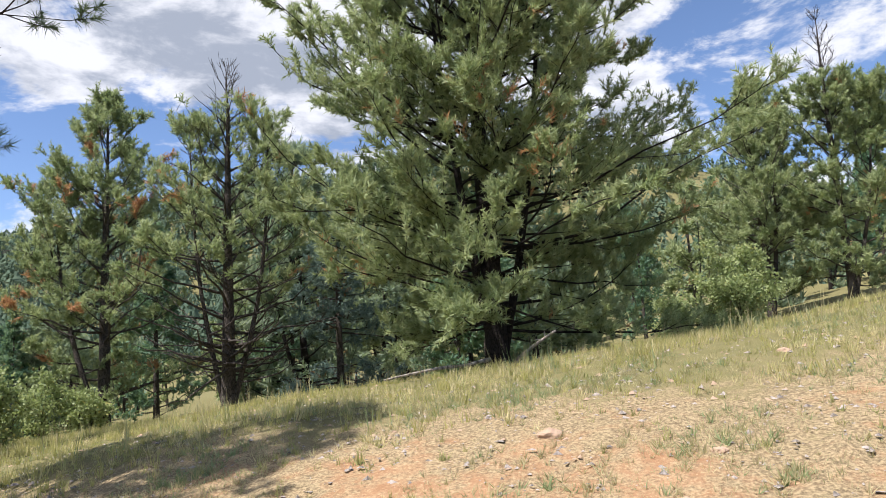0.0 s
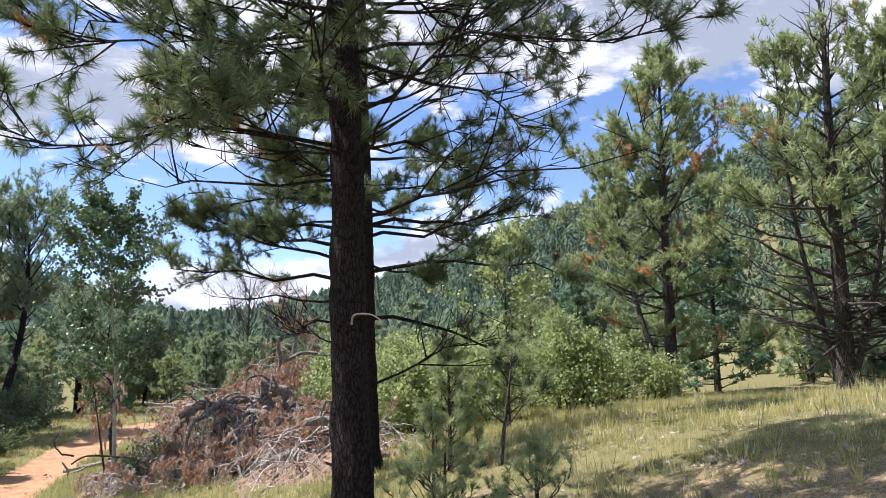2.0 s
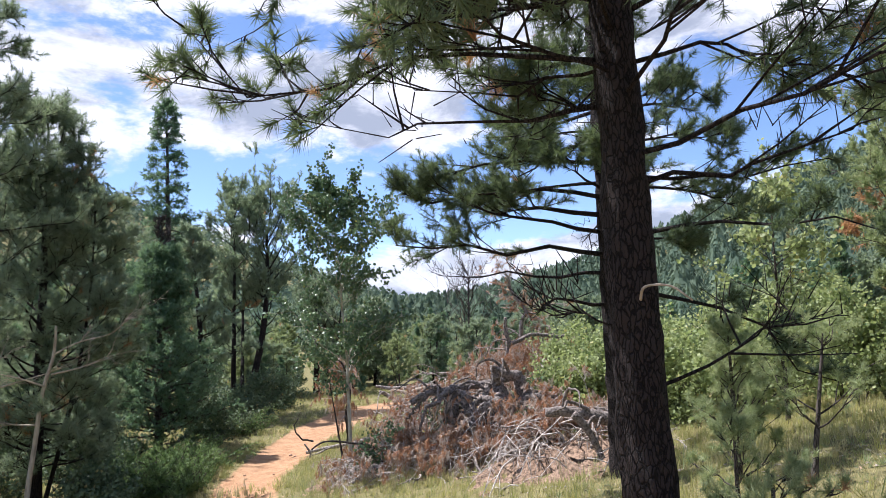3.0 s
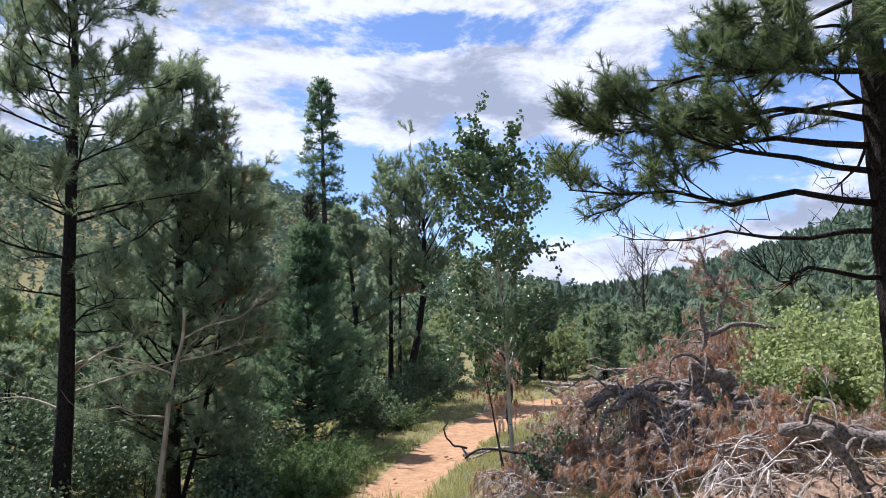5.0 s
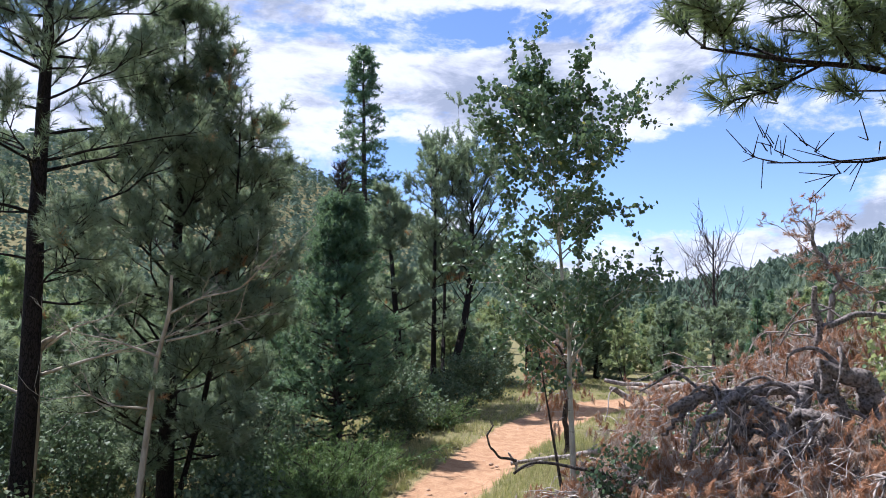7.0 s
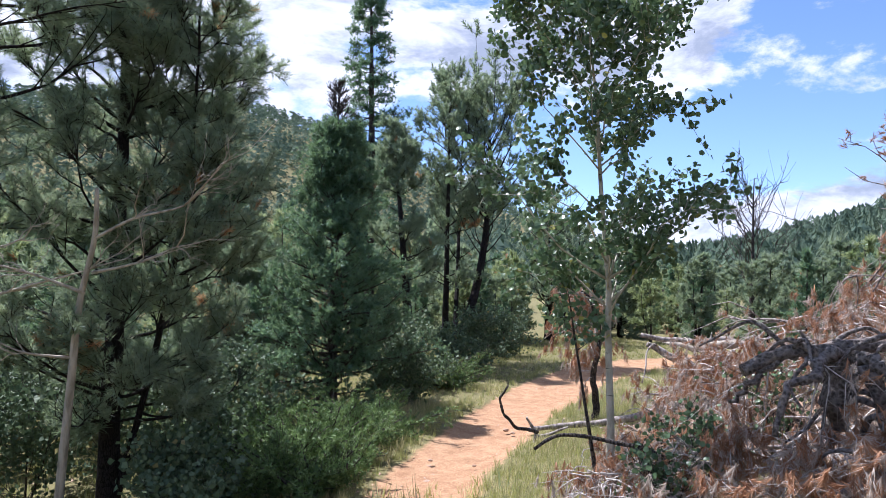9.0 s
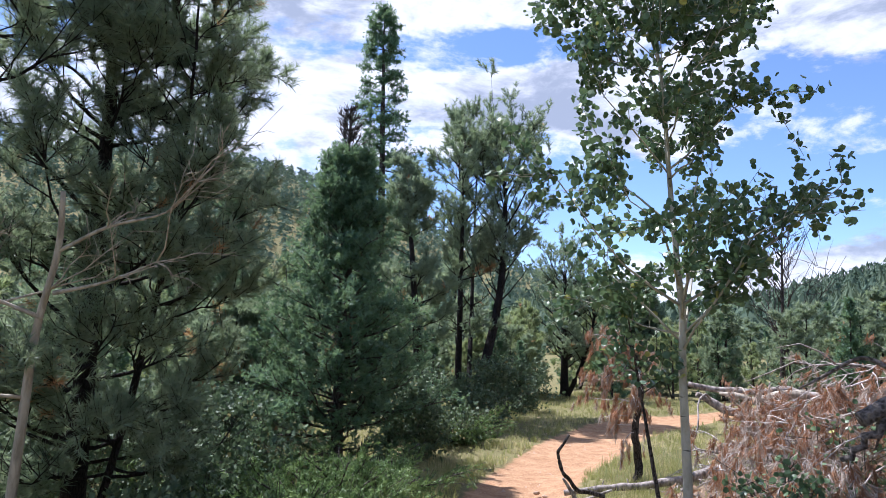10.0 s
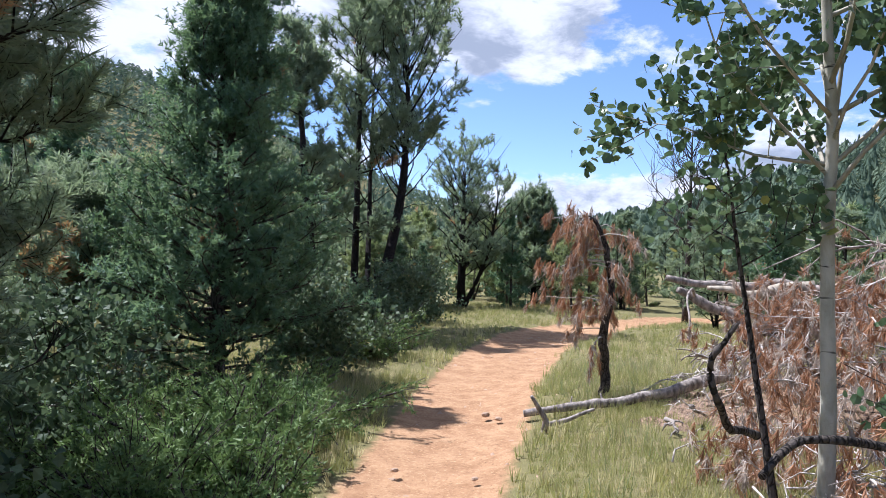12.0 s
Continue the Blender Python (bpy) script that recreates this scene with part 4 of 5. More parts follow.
snag(on(-14.55, 2.18), [on(-14.55, 2.18, 0.1), (-14.48, 2.22, -0.4), (-14.41, 2.25, 0.11), (-14.31, 2.26, 0.88), (-14.22, 2.4, 1.05)],
     [[(-14.31, 2.27, 0.9), (-14.16, 2.56, 1.12), (-14.04, 2.82, 1.22)], [(-14.34, 2.26, 0.66), (-14.09, 2.81, 0.85), (-13.83, 3.4, 1.03)],
      [(-14.36, 2.26, 0.4), (-14.5, 1.8, 0.6), (-14.45, 1.4, 0.62)]], 0.055, 301, "pale bare forked trunk of a dead aspen")
snag(on(-14.15, 3.2), [on(-14.15, 3.2, 0.1), (-14.1, 3.24, -0.5), (-13.99, 3.29, 0.12), (-13.89, 3.34, 0.76), (-13.78, 3.44, 1.27), (-13.72, 3.45, 1.65)],
     [[(-13.82, 3.43, 1.01), (-13.67, 3.75, 1.09), (-13.53, 4.04, 1.22)], [(-13.78, 3.44, 1.27), (-13.64, 3.73, 1.43), (-13.48, 4.08, 1.53), (-13.39, 4.25, 1.72)],
      [(-13.86, 3.38, 0.85), (-13.8, 3.0, 1.0), (-13.7, 2.6, 1.1)], [(-13.95, 3.3, 0.35), (-13.85, 3.0, 0.4), (-13.8, 2.8, 0.5)]], 0.04, 311, "thin pale leaning snag with bare crooked branches")


def dead_tree(base, h, label, seed, spread=1.3, mat=BARK_GREY):
    rng = np.random.default_rng(seed)
    th = thing("dead_tree", base, label, "dead tree")
    line = trunk_line((0, 0, -0.1), (0.1, 0.1, h), (0, 0), rng, 14, 0.03)
    v, t = tubes(line[None], np.linspace(0.09, 0.012, 14)[None], 7)
    part("trunk", v, t, mat, th, smooth=True)
    n = 34
    f = rng.uniform(0.3, 0.95, n)
    az = rng.uniform(0, 6.28, n)
    d = np.stack([np.cos(az) * 0.6, np.sin(az) * 0.6, np.full(n, 0.8)], 1)
    twig_fan(rng, along(line, f), d, spread * (1.25 - f) * rng.uniform(0.7, 1.2, n), mat, th, "branch", 0.3, 6, 0.016, 0.5, True)


dead_tree(on(-24.0, 18.6), 4.9, "leafless grey dead tree with upswept branches", 321, 2.2)


def dead_sprays(rng, P, n, droop=0.8, size=1.0):
    """Tufts of dead needles that hang from the limbs P."""
    a, tg = pick(P, rng.uniform(0.3, 1.0, (len(P), n)))
    a, tg = a.reshape(-1, 3), tg.reshape(-1, 3)
    d = unit(tg * 0.4 + rng.normal(size=a.shape) * 0.35 + np.array([0, 0, -droop]))
    tint = rng.uniform(0, 0.9, len(a))
    tint[rng.uniform(size=len(a)) < 0.15] = 1.0
    return scatter(TUFT_DEAD, a, d, size * rng.uniform(0.7, 1.25, len(a)), tint, rng)


def drooping_dead_pine():
    base = on(-15.95, 9.05)
    rng = np.random.default_rng(331)
    th = thing("dead_pine_sapling", base, "small dead pine with hanging red-brown needles beside the trail", "dead tree")
    line = np.array([(0, 0, -0.1), (-0.03, 0.05, 0.25), (0.02, -0.02, 0.55), (0.03, 0.05, 1.0), (-0.02, -0.02, 1.42), (-0.08, -0.1, 1.64), (-0.16, -0.2, 1.62)])
    limb_part("trunk", line, 0.055, 0.009, BARK_GREY, th, 8, 5, 0.14, 5)
    st = np.concatenate([along(line, rng.uniform(0.45, 1.0, 26)), along(line, rng.uniform(0.3, 0.45, 8))])
    d = rng.normal(size=(len(st), 3)) * [1, 1, 0.2] + np.array([-0.22, -0.34, 0.45])
    P, Q = twig_fan(rng, st, d, rng.uniform(0.25, 0.55, len(st)), TWIG, th, "branch", -0.6, 4, 0.007, 0.5, True)
    v, t, ti = dead_sprays(rng, Q, 5, 1.5, 0.95)
    part("dead_needles", v, t, DEAD, th, "hanging red-brown dead needles", ti)


drooping_dead_pine()


limb_part("stub", rel(BIG_PINE.location, [(-4.80, 4.20, 1.55), (-4.75, 4.17, 1.60), (-4.68, 4.24, 1.60), (-4.63, 4.31, 1.54)]), 0.007, 0.004, SNAG, BIG_PINE, 6, 4, 0.0, 3, "pale curved broken stub")


# ---- the brush heap ----
HEAP = ((-9.2, 8.2, 0.5, 0.75), (-10.8, 8.9, 0.42, 1.0), (-12.8, 10.7, 1.35, 1.15), (-12.1, 7.7, 0.24, 0.55), (-14.2, 10.1, 0.7, 0.9), (-11.8, 10.0, 0.5, 0.7), (-12.2, 6.85, 0.24, 0.35), (-15.1, 10.2, 0.35, 0.5))


def heap(x, y):
    out = np.zeros(np.shape(x))
    for cx, cy, h, s in HEAP:
        out = np.maximum(out, h * np.exp(-(((x - cx) ** 2 + (y - cy) ** 2) / (2 * s * s)) ** 1.3))
    return out


def heap_points(rng, n, low=0.05):
    p = []
    while len(p) < n:
        cx, cy, h, s = HEAP[rng.integers(0, len(HEAP))]
        x, y = rng.normal(cx, s), rng.normal(cy, s)
        clear_of_roots = math.hypot(x + 11.1, y - 8.55) > 0.85 or rng.uniform() < 0.3
        if heap(x, y) > low and trail_distance(x, y) > 1.5 and clear_of_roots:
            p.append((x, y))
    return np.array(p)


def brush_heap():
    rng = np.random.default_rng(341)
    base = on(-11.3, 9.0)
    th = thing("brush_heap", base, "large heap of cut branches with dead red-brown needles", "brush heap")
    b = np.array(base)
    g = np.linspace(-4, 4, 70)
    X, Y = np.meshgrid(base[0] + g * 1.05, base[1] + g * 0.9)
    H = heap(X, Y)
    Z = height(X, Y) + H * 0.42 - 0.08 + rng.normal(size=X.shape) * 0.05 * (H > 0.05)
    i = (np.arange(69)[:, None] * 70 + np.arange(69)).ravel()
    tr = np.concatenate([np.stack([i, i + 1, i + 71], 1), np.stack([i, i + 71, i + 70], 1)])
    keep = (H.ravel()[tr] > 0.06).any(1)
    part("litter", np.stack([X, Y, Z], -1).reshape(-1, 3) - b, tr[keep], LITTER, th, "packed brown litter of the heap", smooth=True)
    for name, n, mat, r, ln, nt, each in (("branch", 130, TWIG, 0.011, (0.4, 1.1), 6, True), ("dark_branch", 60, DEADWOOD, 0.02, (0.5, 1.3), 5, True),
                                          ("twig_tangle", 130, TWIG, 0.008, (0.3, 0.8), 6, False), ("fine_twig_tangle", 320, TWIG, 0.005, (0.25, 0.6), 7, False)):
        p = heap_points(rng, n)
        z = height(p[:, 0], p[:, 1]) + heap(p[:, 0], p[:, 1]) * (rng.uniform(0.8, 1.1, n) if each else rng.uniform(0.5, 1.0, n)) + 0.04
        d = rng.normal(size=(n, 3)) * [1, 1, 0.22]
        # shorter pieces beside the trail
        ll = rng.uniform(ln[0], ln[1], n) * np.clip(0.3 + 0.4 * (trail_distance(p[:, 0], p[:, 1]) - 1.5), 0.3, 1.0)
        twig_fan(rng, np.column_stack([p, z]) - b, d, ll, mat, th, name, -0.55, nt, r, 0.55, each)
    # needles hang on in clumps: on the far mound, at the butt end and here and there between the roots
    clumps = [(-12.8, 10.7, 0.8)] * 9 + [(-12.2, 9.9, 0.4)] * 3 + [(-14.1, 10.1, 0.5)] * 5 + [(-9.6, 8.5, 0.22)] * 4 + [(-10.6, 7.7, 0.3)] * 4 + [(-11.9, 8.1, 0.35)] * 2
    for cx, cy, wide in clumps:
        c = np.array([rng.normal(cx, wide), rng.normal(cy, wide * 0.8)])
        if trail_distance(c[0], c[1]) < 1.7:
            continue
        n = 20
        p = c + rng.normal(size=(n, 2)) * 0.3
        z = height(p[:, 0], p[:, 1]) + heap(p[:, 0], p[:, 1]) * rng.uniform(0.8, 1.1, n) + 0.06
        d = rng.normal(size=(n, 3)) * [1, 1, 0.4] + np.array([0, 0, 0.45])
        P, Q = twig_fan(rng, np.column_stack([p, z]) - b, d, rng.uniform(0.2, 0.6, n), TWIG, th, "spray_tangle", -0.15, 4, 0.006, 0.5)
        v, t, ti = dead_sprays(rng, Q, 4, 0.9, 0.85)
        part("dead_needles", v, t, DEAD, th, "dry red-brown needles", ti)


def uprooted_stump(c, n, seed, spread, label):
    """A root crown whose crooked limbs arch out and down."""
    rng = np.random.default_rng(seed)
    base = tuple(c)
    th = thing("uprooted_stump", base, label, "stump")
    limb_part("crown_wood", [(0, 0, -0.3), (0.02, 0.0, 0.0), (-0.03, 0.05, 0.14)], 0.11, 0.06, ROOTWOOD, th, 10, 5, 0.15, seed)
    for i in range(n):
        az = radians(rng.uniform(150, 345)) if i % 4 else rng.uniform(0, 6.28)
        ln = spread * rng.uniform(0.55, 1.1)
        s = np.linspace(0, 1, 6)
        az = az + np.cumsum(rng.normal(size=6) * 0.16)
        p = np.stack([np.cos(az) * s * ln, np.sin(az) * s * ln, 0.05 + (0.35 * s - 0.95 * s ** 2) * ln], 1) + rng.normal(size=(6, 3)) * 0.035 * s[:, None]
        r = rng.uniform(0.022, 0.055)
        limb_part("root", p, r, r * 0.35, ROOTWOOD, th, 8, 5, 0.2, seed + i)
        twig_fan(rng, p[2:5], rng.normal(size=(3, 3)) + unit(p[5] - p[1]), rng.uniform(0.2, 0.5, 3), TWIG, th, "rootlet", -0.4, 3, 0.007, 0.6, True)


LITTER = bark("needle_litter", (0.09, 0.062, 0.045), (0.42, 0.29, 0.20), 22, 1.0, 0.05)
brush_heap()


def log(name, pts, r0, r1, seed, label, mat=ROOTWOOD, knots=0, sides=12, forks=0):
    pts = np.array(pts, float)
    base = tuple(pts.mean(0))
    th = thing(name, base, label, "log" if "log" in name else "branch", "wood of the heap")
    rng = np.random.default_rng(seed)
    # crooked between its ends
    mid = (pts[1:] + pts[:-1]) / 2 + rng.normal(size=(len(pts) - 1, 3)) * max(r0, r1) * 0.4
    line = np.empty((2 * len(pts) - 1, 3))
    line[0::2], line[1::2] = pts - base, mid - base
    limb_part("body", line, r0, r1, mat, th, sides, 4, 0.04, seed)
    for i in range(knots):
        s = rng.uniform(0.2, 0.9)
        c = along(pts - base, np.array([s]))[0]
        d = rng.normal(size=3) * [1, 1, 0.6] + [0, 0, 0.4]
        d /= np.linalg.norm(d)
        limb_part("stub", [c, c + d * r0 * 2, c + d * r0 * rng.uniform(3, 5)], r0 * 0.38, r0 * 0.2, mat, th, 6, 3, 0.1, seed + i)
    for i in range(forks):
        # forks that sag and curl
        c = along(line, np.array([rng.uniform(0.1, 0.9)]))[0]
        d = unit(rng.normal(size=3) * [1, 1, 0.35] + np.array([0.1, -0.35, -0.05]))
        ln, u = rng.uniform(0.3, 0.75), np.linspace(0, 1, 6)[:, None]
        arm = c + d * u * ln + np.array([0, 0, 0.30]) * ln * np.sin(u * 3.0) - np.array([0, 0, 0.35]) * ln * u ** 2
        arm = arm + np.cumsum(rng.normal(size=(6, 3)), 0) * 0.035 * u
        limb_part("fork", arm, min(r0, r1) * rng.uniform(0.35, 0.6), 0.007, mat, th, 7, 4, 0.05, seed + 20 + i)
    return th


log("heavy_branch", [(-11.86, 7.83, 0.42), (-11.7, 8.17, 0.58), (-11.61, 8.4, 0.6), (-11.43, 8.81, 0.64), (-11.26, 9.21, 0.71)], 0.045, 0.057, 401, "thick grey weathered limb lying across the heap", knots=2, forks=4)
log("heavy_branch", [(-11.56, 8.25, 0.63), (-11.53, 8.34, 0.43), (-11.54, 8.36, 0.25), (-11.59, 8.33, -0.02)], 0.077, 0.056, 402, "stout broken grey limb pointing down from the heap", knots=1, forks=4)
log("broken_log", [(-10.85, 8.57, 0.89), (-10.77, 8.79, 0.8), (-10.72, 8.96, 0.66), (-10.68, 9.11, 0.45)], 0.053, 0.131, 403, "broken upturned log with a split end", forks=2)
log("heavy_branch", [(-10.85, 8.58, 0.84), (-10.85, 8.65, 0.64), (-10.84, 8.73, 0.35)], 0.063, 0.108, 404, "short thick pointed stub in the heap", forks=2)
log("long_branch", [(-10.9, 8.15, 0.18), (-10.74, 8.51, 0.26), (-10.59, 8.81, 0.41), (-10.5, 9.02, 0.49), (-10.37, 9.33, 0.49)], 0.057, 0.068, 405, "long grey curved limb on the heap", forks=4)
log("heavy_branch", [(-11.32, 8.34, 0.52), (-11.29, 8.48, 0.22), (-11.26, 8.6, -0.05)], 0.057, 0.045, 406, "dark broken branch hanging in the heap", forks=2)
log("heavy_branch", [(-11.14, 8.73, 0.68), (-11.18, 8.68, 0.46), (-11.24, 8.62, 0.15)], 0.063, 0.068, 407, "leaning grey branch in the heap", forks=4)
log("fallen_log", [(-10.05, 8.6, 0.28), (-9.89, 8.96, 0.3), (-9.7, 9.4, 0.2)], 0.143, 0.169, 408, "short dark log with cut end on the heap")
log("long_branch", [(-10.84, 7.6, -0.15), (-10.74, 7.79, -0.03), (-10.64, 8.04, -0.02), (-10.4, 8.4, 0.05)], 0.04, 0.035, 409, "low grey branch at the foot of the heap", forks=4)
log("root_stub", [(-8.95, 7.7, 0.5), (-8.64, 8.06, 0.47), (-8.4, 8.4, 0.45)], 0.056, 0.075, 410, "dark root end jutting from the heap", knots=2, forks=2)
log("root_stub", [(-8.6, 7.78, 0.5), (-8.5, 7.91, 0.3), (-8.4, 8.05, -0.1)], 0.047, 0.037, 411, "dark root reaching down to the ground", forks=2)
log("dead_branch", [(-12.39, 10.12, 0.7), (-12.33, 10.2, 1.22), (-12.3, 10.11, 1.65)], 0.047, 0.028, 412, "upright dark branch on top of the heap", knots=2, forks=2)
log("dead_branch", [(-12.31, 10.2, 1.2), (-12.16, 10.54, 1.35), (-11.97, 11.01, 1.3), (-11.8, 11.3, 1.36)], 0.037, 0.024, 413, "dark crooked branch spreading from the heap", forks=2)
log("split_log", [(-15.6, 9.6, 0.27), (-15.45, 9.85, 0.12), (-15.25, 10.1, -0.1), (-15.0, 10.3, -0.25)], 0.03, 0.085, 414, "pale split log at the end of the heap", DEADWOOD, 3, forks=3)
log("dark_branch", [(-15.75, 9.6, 0.38), (-15.5, 10.0, 0.33), (-15.2, 10.45, 0.36), (-14.9, 10.7, 0.3)], 0.03, 0.05, 415, "dark crooked branch lying on the split log", DEADWOOD, 3)
log("split_log", [(-15.4, 9.75, 0.3), (-15.1, 9.95, 0.25), (-14.75, 10.3, 0.34)], 0.02, 0.055, 425, "pale broken branch on the heap", SNAG, 2, forks=3)
log("fallen_log", [(-15.75, 8.05, -0.76), (-15.6, 8.4, -0.70), (-15.45, 8.8, -0.66), (-15.3, 9.2, -0.58), (-15.1, 9.7, -0.42)], 0.028, 0.055, 416, "grey log that lies from the heap to the trail", DEADWOOD, 3)
log("hooked_branch", [(-12.26, 6.45, -0.02), (-12.2, 6.26, 0.03), (-12.15, 6.15, 0.13), (-12.13, 6.11, 0.24), (-12.09, 6.15, 0.33)], 0.013, 0.007, 417, "dark hooked branch curving up from the brush", BARK_GREY)
log("heavy_branch", [(-12.2, 6.4, -0.12), (-12.22, 6.6, -0.04), (-12.15, 6.85, -0.06), (-12.0, 7.1, -0.1), (-11.9, 7.3, -0.2)], 0.011, 0.018, 419, "dark thick branch in the low brush", BARK_GREY, 2)
log("broken_branch", [(-15.3, 7.95, -0.85), (-15.25, 7.9, -0.7), (-15.3, 7.8, -0.52)], 0.03, 0.014, 420, "small dark broken branch standing in the grass", DEADWOOD)
log("broken_branch", [(-15.28, 7.9, -0.74), (-15.15, 8.05, -0.68), (-15.05, 8.2, -0.6)], 0.02, 0.012, 421, "small grey branch in the grass", DEADWOOD)
log("fallen_branch", [on(-0.6, 9.4, -0.06), on(-0.15, 9.7, -0.12), on(0.5, 10.2, -0.16), on(0.85, 10.5, -0.2)], 0.012, 0.03, 422, "dead branch lying at the foot of the broad pine", DEADWOOD, 3)
log("fallen_log", [on(1.6, 10.9, -0.05), on(2.2, 11.2, -0.08), on(2.9, 11.6, -0.06)], 0.07, 0.09, 423, "pale sun-bleached log in the grass", SNAG)
log("fallen_branch", [on(1.15, 10.3, -0.05), on(1.4, 10.0, -0.25), on(1.7, 9.8, -0.4)], 0.03, 0.015, 424, "forked dead branch leaning at the pine's foot", DEADWOOD, 2)


def low_brush(cx, cy, n, seed, label, lift):
    """The cut tops strewn beside the trail in front of the heap."""
    rng = np.random.default_rng(seed)
    base = on(cx, cy)
    b = np.array(base)
    th = thing("branch_heap", base, label, "brush")
    p = np.column_stack([rng.normal(cx, 0.4, n), rng.normal(cy, 0.32, n)])
    p = p[trail_distance(p[:, 0], p[:, 1]) > 1.25]
    n = len(p)
    z = height(p[:, 0], p[:, 1]) + heap(p[:, 0], p[:, 1]) * 0.9 + rng.uniform(0.02, lift, n)
    d = rng.normal(size=(n, 3)) * [1, 1, 0.3] + np.array([0.1, -0.1, 0.1])
    P, Q = twig_fan(rng, np.column_stack([p, z]) - b, d, rng.uniform(0.18, 0.5, n), TWIG, th, "twig_tangle", -0.45, 6, 0.006, 0.6)
    v, t, ti = dead_sprays(rng, Q[:220], 2, 1.2, 0.95)
    part("dead_needles", v, t, DEAD, th, "hanging russet dead needles", ti)


low_brush(-12.05, 6.95, 115, 351, "strewn grey cut branches with dead needles by the aspen", 0.15)
low_brush(-13.05, 8.0, 32, 353, "tangle of curved pale twigs with few dead needles", 0.2)
low_brush(-13.7, 9.0, 40, 355, "pale dry branches heaped beside the grass", 0.45)
uprooted_stump((-11.5, 8.3, 0.50), 4, 431, 0.7, "grey uprooted stump with crooked roots on the heap")
uprooted_stump((-10.6, 8.4, 0.42), 4, 451, 0.6, "smaller grey stump with curved roots in the heap")


def red_dead_top():
    """The standing dead branch with russet needles behind the heap."""
    rng = np.random.default_rng(361)
    base = on(-13.1, 11.2)
    th = thing("dead_pine", base, "crooked dead pine with sparse russet needles behind the heap", "dead tree")
    line = np.array(rel(base, [on(-13.1, 11.2, 0.1), (-13.1, 11.2, 0.6), (-12.98, 11.1, 1.45), (-12.85, 11.1, 1.8), (-12.98, 10.9, 2.15), (-12.98, 10.74, 2.5)]))
    limb_part("trunk", line, 0.06, 0.015, DEADWOOD, th, 7, 4, 0.2, 8)
    st = along(line, rng.uniform(0.45, 1.0, 26))
    P, Q = twig_fan(rng, st, rng.normal(size=(26, 3)) * [1, 1, 0.4] + [0, 0, 0.4], rng.uniform(0.25, 0.7, 26), DEADWOOD, th, "branch", 0.1, 5, 0.01, 0.5, True)
    v, t, ti = dead_sprays(rng, Q, 3, 0.1, 0.8)
    part("dead_needles", v, t, DEAD, th, "sparse russet needles", ti)


red_dead_top()
for i, (x, y, h, w) in enumerate(((-12.3, 7.7, 0.6, 0.3), (-11.9, 7.1, 0.45, 0.25), (-12.9, 9.0, 0.8, 0.4), (-11.2, 9.6, 0.9, 0.45), (-13.6, 11.6, 2.0, 0.6))):
    broadleaf("leafy_bush", "green leafy shoots growing up through the brush heap", on(x, y), h, 0.01, [(0, w), (0.6, w), (1, 0.15)], 150 + i, (LEAF, BARK_GREY),
              nbr=12, ntw=5, nsub=3, first=0.1, rise=0.7, template=LEAVES, size=0.75, per=1, category="bush", group="shoots in the heap", stems=((0.2, 0.15, h * 0.8, 0.008), (-0.2, 0.1, h * 0.75, 0.008)))


# ---- juniper ----
def juniper(x, y, rx, h, seed, label):
    rng = np.random.default_rng(seed)
    base = on(x, y)
    th = thing("juniper", base, label, "bush", "low junipers")
    n = 42
    az = rng.uniform(0, 6.28, n)
    el = rng.uniform(0.1, 0.8, n)
    d = np.stack([np.cos(az) * np.cos(el), np.sin(az) * np.cos(el), np.sin(el) * h / rx * 1.4], 1)
    st = rng.normal(size=(n, 3)) * [rx * 0.2, rx * 0.2, 0.02] + [0, 0, 0.05]
    L = rx * rng.uniform(0.45, 1.0, n)
    P = limbs(st, unit(d), L, rng, 6, 0.1, 0.05)
    a, tg = pick(P, rng.uniform(0.2, 1, (n, 12)))
    td = unit(tg + rng.normal(size=tg.shape) * 0.5 + [0, 0, 0.1])
    Q = limbs(a.reshape(-1, 3), td.reshape(-1, 3), rng.uniform(0.1, 0.3, n * 12), rng, 4, 0.05, 0.06)
    v, t = join([tubes(P, np.full((n, 6), 0.008), 4), tubes(Q, np.full((len(Q), 4), 0.003), 3)])
    tagged(part("stem_tangle", v, t, BARK_GREY, th, smooth=True), kind="stuff")
    c, tg2 = pick(Q, rng.uniform(0.1, 1, (len(Q), 4)))
    c, tg2 = c.reshape(-1, 3), tg2.reshape(-1, 3)
    v, t, ti = scatter(SPRIGS, c, unit(tg2 + rng.normal(size=c.shape) * 0.5), rng.uniform(0.5, 0.95, len(c)), rng.uniform(0, 0.95, len(c)), rng)
    part("crown", v, t, JUNIPER, th, tint=ti)


for i, (x, y, rx, h) in enumerate(((-15.6, 5.5, 1.0, 0.6), (-16.6, 6.15, 0.8, 0.45), (-14.9, 4.9, 0.9, 0.5), (-16.3, 5.0, 0.9, 0.6), (-20.0, 8.2, 0.8, 0.4), (-14.6, 5.3, 0.55, 0.35))):
    juniper(x, y, rx, h, 370 + i, "low spreading green juniper beside the trail")


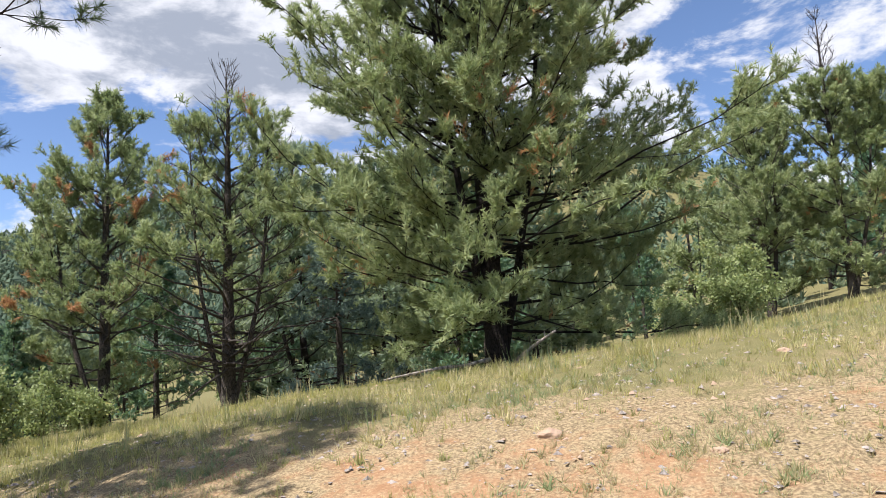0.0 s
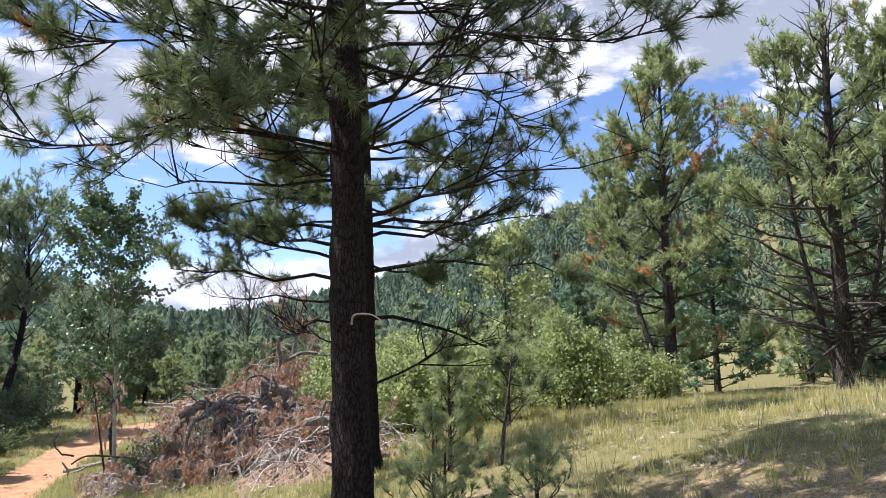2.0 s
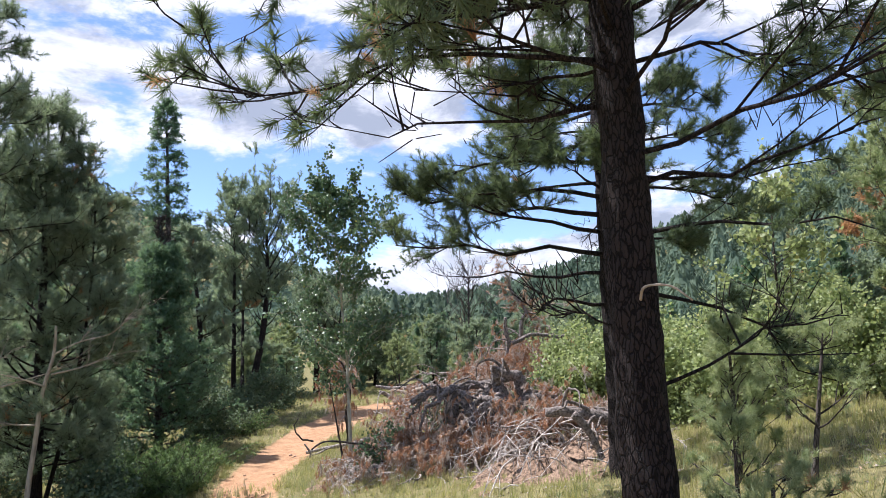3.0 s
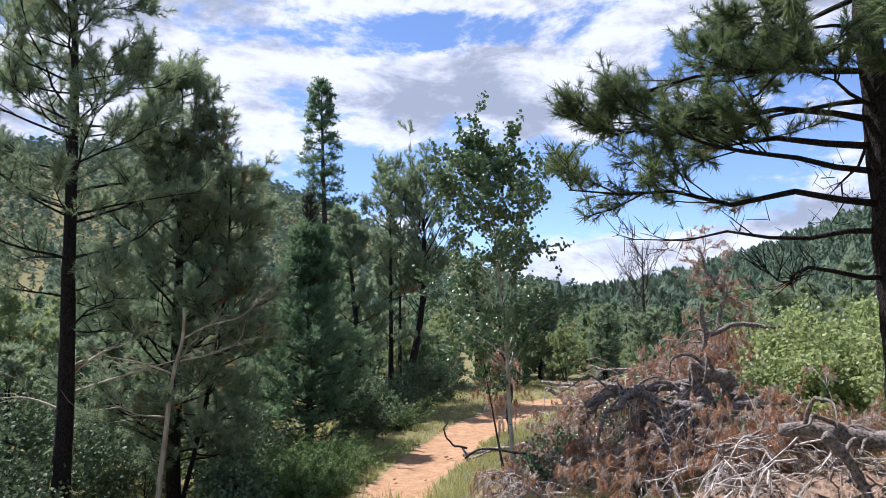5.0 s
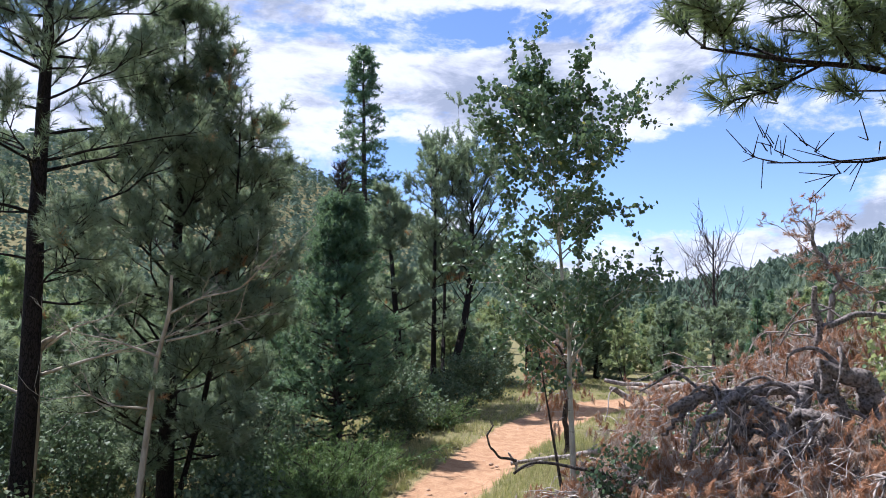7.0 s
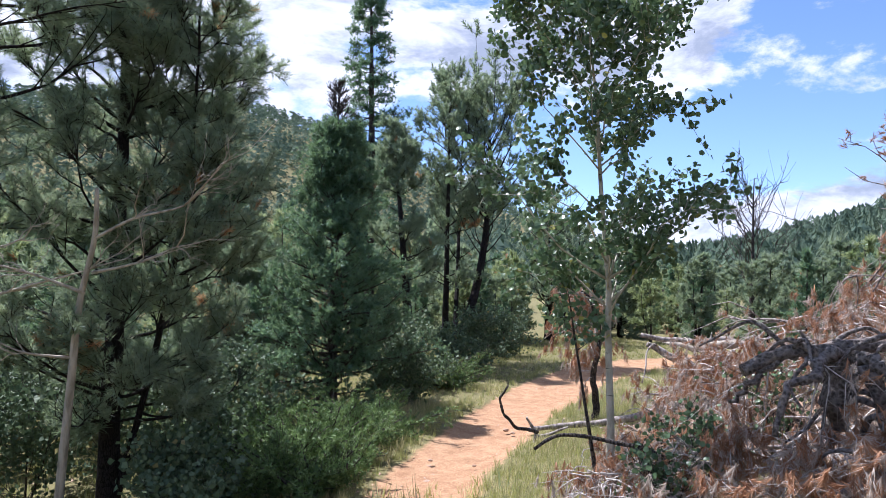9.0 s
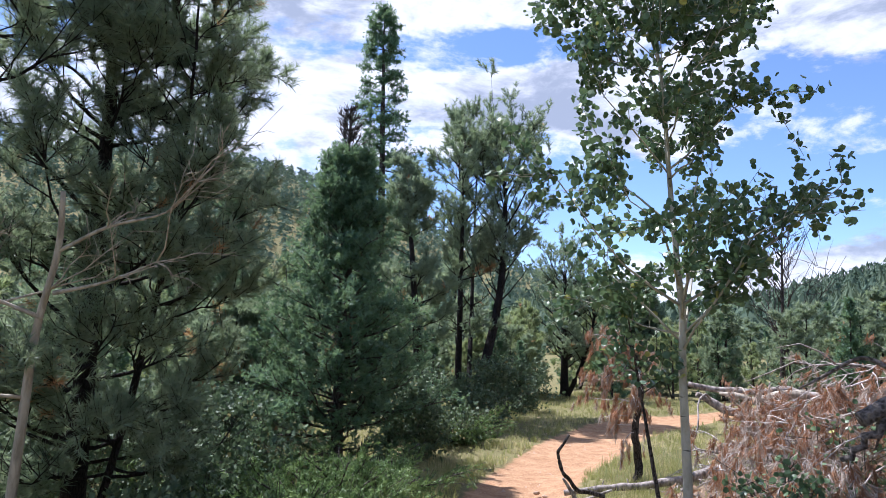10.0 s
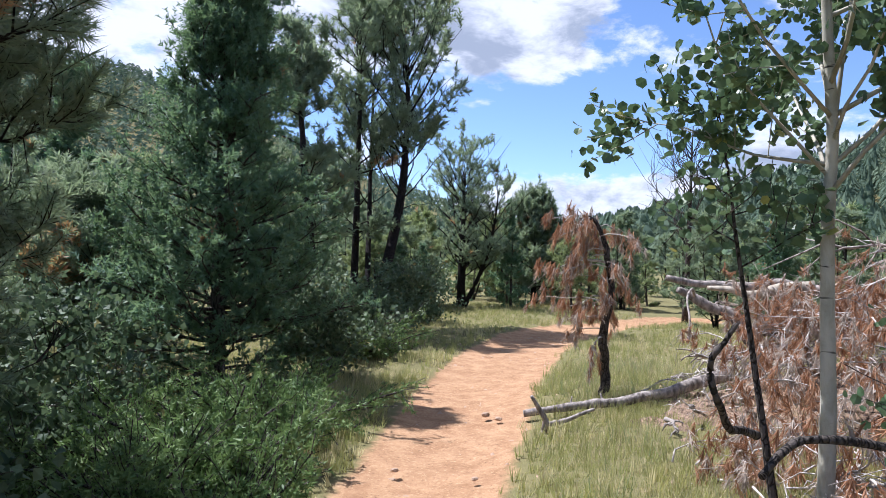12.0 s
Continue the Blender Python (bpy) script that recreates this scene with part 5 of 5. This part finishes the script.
# ---- grasses, litter and stones ----
def grass(name, label, n, box, size, mat, seed, weight, blades=8, width=0.006, spread=(0.05, 0.5)):
    rng = np.random.default_rng(seed)
    T = needle_set(rng, blades, 1.0, width / size, 0.0, spread, 8)
    # the blades of a tuft start a little apart
    off = rng.normal(size=(8, blades, 1, 3)) * 0.13
    off[..., 2] = 0
    T = T + off
    x, y = rng.uniform(box[0], box[1], n), rng.uniform(box[2], box[3], n)
    patch = np.array([noise.noise((a * 0.9, b * 0.9, seed)) + 0.6 * noise.noise((a * 3.1, b * 3.1, seed)) for a, b in zip(x, y)])
    k = weight(x, y, patch) > rng.uniform(size=n)
    x, y, patch = x[k], y[k], patch[k]
    pos = np.stack([x, y, height(x, y) - 0.02], 1)
    m = len(x)
    d = np.tile([0, 0, 1.0], (m, 1)) + rng.normal(size=(m, 3)) * [0.12, 0.12, 0]
    v, t, ti = scatter(T, pos, d, size * rng.uniform(0.5, 1.25, m) * (1 + 0.35 * np.clip(patch, -1, 1)), np.clip(rng.uniform(0, 1, m) * 0.7 + patch * 0.35 + 0.15, 0, 1), rng)
    tagged(part(name, v, t, mat, tint=ti), label, "grass", kind="stuff")


def free(x, y, a=0.45, b=0.7):
    return np.clip((trail_distance(x, y) - a) / (b - a), 0, 1)


grass("meadow_grass", "thick yellow-green meadow grass on the bank", 40000, (-14, 14, 5.2, 20), 0.115, MEADOW, 501,
      lambda x, y, p: grassiness(x, y) * np.clip(0.75 + p * 0.8, 0.05, 1) * (1 - 0.7 * (heap(x, y) > 0.15)), 9, 0.008)
grass("trailside_grass", "short green grass beside the trail", 50000, (-30, -6, 1.5, 18), 0.12, GRASS, 502,
      lambda x, y, p: free(x, y) * np.clip(0.75 + p * 0.9, 0.05, 1) * (1 - 0.8 * (heap(x, y) > 0.15)), 9, 0.008)
grass("straw", "tall dry straw-coloured stalks", 4500, (-14, 14, 5.6, 18), 0.28, DRY, 503,
      lambda x, y, p: grassiness(x, y) * np.clip(0.25 + p * 1.1, 0, 1) * (1 - (heap(x, y) > 0.15)), 5, 0.007, (0.02, 0.3))
grass("trailside_straw", "tall dry stalks among the trailside grass", 13000, (-19, -10, 4.5, 11), 0.21, DRY, 506,
      lambda x, y, p: free(x, y, 0.7, 1.1) * np.clip(0.25 + p * 1.1, 0, 1), 6, 0.004, (0.02, 0.5))
grass("roadside_turf", "fine olive turf between the trail and the heap", 17000, (-18.5, -11.5, 4.8, 10.5), 0.10, GRASS, 507,
      lambda x, y, p: free(x, y, 0.55, 0.8) * np.clip(0.8 + p * 0.6, 0.1, 1), 9, 0.005, (0.1, 0.7))
grass("dry_tufts", "small dry and grey-green tufts on bare soil", 42000, (-8, 11, -1.5, 8), 0.075, DRY, 504,
      lambda x, y, p: np.clip(0.55 + p * 0.9, 0.08, 1) * free(x, y, 0.3, 0.9), 12, 0.006, (0.2, 1.1))
grass("green_tufts", "green grass tufts on bare soil", 17000, (-8, 11, 0.5, 8), 0.085, GRASS, 505,
      lambda x, y, p: np.clip(0.12 + p * 1.1, 0.02, 1) * free(x, y, 0.3, 0.9), 14, 0.006, (0.1, 0.9))


def litter():
    """Chips, cones and pebbles on the soil."""
    for name, label, n, mat, box, lo, hi in (("soil_chips", "scattered bark chips and dry needles", 20000, DEADWOOD, (-9, 11, -0.5, 8), 0.006, 0.03),
                                             ("pebbles", "small tan pebbles on soil and trail", 7000, STONE, (-24, 11, 0, 14), 0.008, 0.035)):
        rng = np.random.default_rng(len(name))
        x, y = rng.uniform(box[0], box[1], n), rng.uniform(box[2], box[3], n)
        s = lo + (hi - lo) * rng.uniform(0, 1, n) ** 3
        o = np.array([(1, 0, 0), (-0.4, 0.9, 0), (-0.6, -0.8, 0), (0.1, 0.05, 0.7)])
        v = (o[None] * (1 + 0.35 * rng.normal(size=(n, 4, 3)))) * s[:, None, None] * np.array([1.4, 0.8, 0.8])
        a = rng.uniform(0, 6.28, n)
        R = np.stack([np.stack([np.cos(a), -np.sin(a), 0 * a], 1), np.stack([np.sin(a), np.cos(a), 0 * a], 1), np.stack([0 * a, 0 * a, 1 + 0 * a], 1)], 1)
        v = np.einsum("nij,nkj->nki", R, v)
        d = trail_distance(x, y)
        z = height(x, y) - 0.06 * (1 - np.clip((d - 0.28) / 0.45, 0, 1))
        v += np.stack([x, y, z - 0.002], 1)[:, None]
        f = np.array([(0, 1, 3), (1, 2, 3), (2, 0, 3)])
        t = (f[None] + 4 * np.arange(n)[:, None, None]).reshape(-1, 3)
        tagged(part(name, v.reshape(-1, 3), t, mat), label, "ground litter", kind="stuff")


litter()


def rock(x, y, r, seed, label):
    rng = np.random.default_rng(seed)
    bm = bmesh.new()
    bmesh.ops.create_icosphere(bm, subdivisions=3, radius=r)
    for v in bm.verts:
        k = noise.noise(v.co * (1.6 / r) + Vector((seed, 0, 0))) * 0.3 + noise.noise(v.co * (5 / r)) * 0.08
        v.co = Vector((v.co.x * 1.3, v.co.y, v.co.z * 0.7)) * (1 + k)
    me = bpy.data.meshes.new("rock")
    bm.to_mesh(me)
    bm.free()
    me.materials.append(STONE)
    ob = new("rock", me)
    ob.location = on(x, y, r * 0.2)
    ob.rotation_euler = (0, 0, rng.uniform(0, 6))
    tagged(ob, label, "rock")


rock(0.75, 4.87, 0.07, 1, "tan sandstone rock on bare soil")
for i, (x, y, r) in enumerate(((1.6, 4.2, 0.035), (2.3, 5.4, 0.04), (-0.4, 4.3, 0.03), (3.0, 6.2, 0.05), (-16.1, 7.9, 0.03), (-15.1, 6.6, 0.02), (-15.9, 7.9, 0.025), (-14.6, 6.9, 0.018), (-11.0, 7.75, 0.1), (-10.5, 7.9, 0.08))):
    rock(x, y, r, 10 + i, "small tan stone half sunk in the soil")
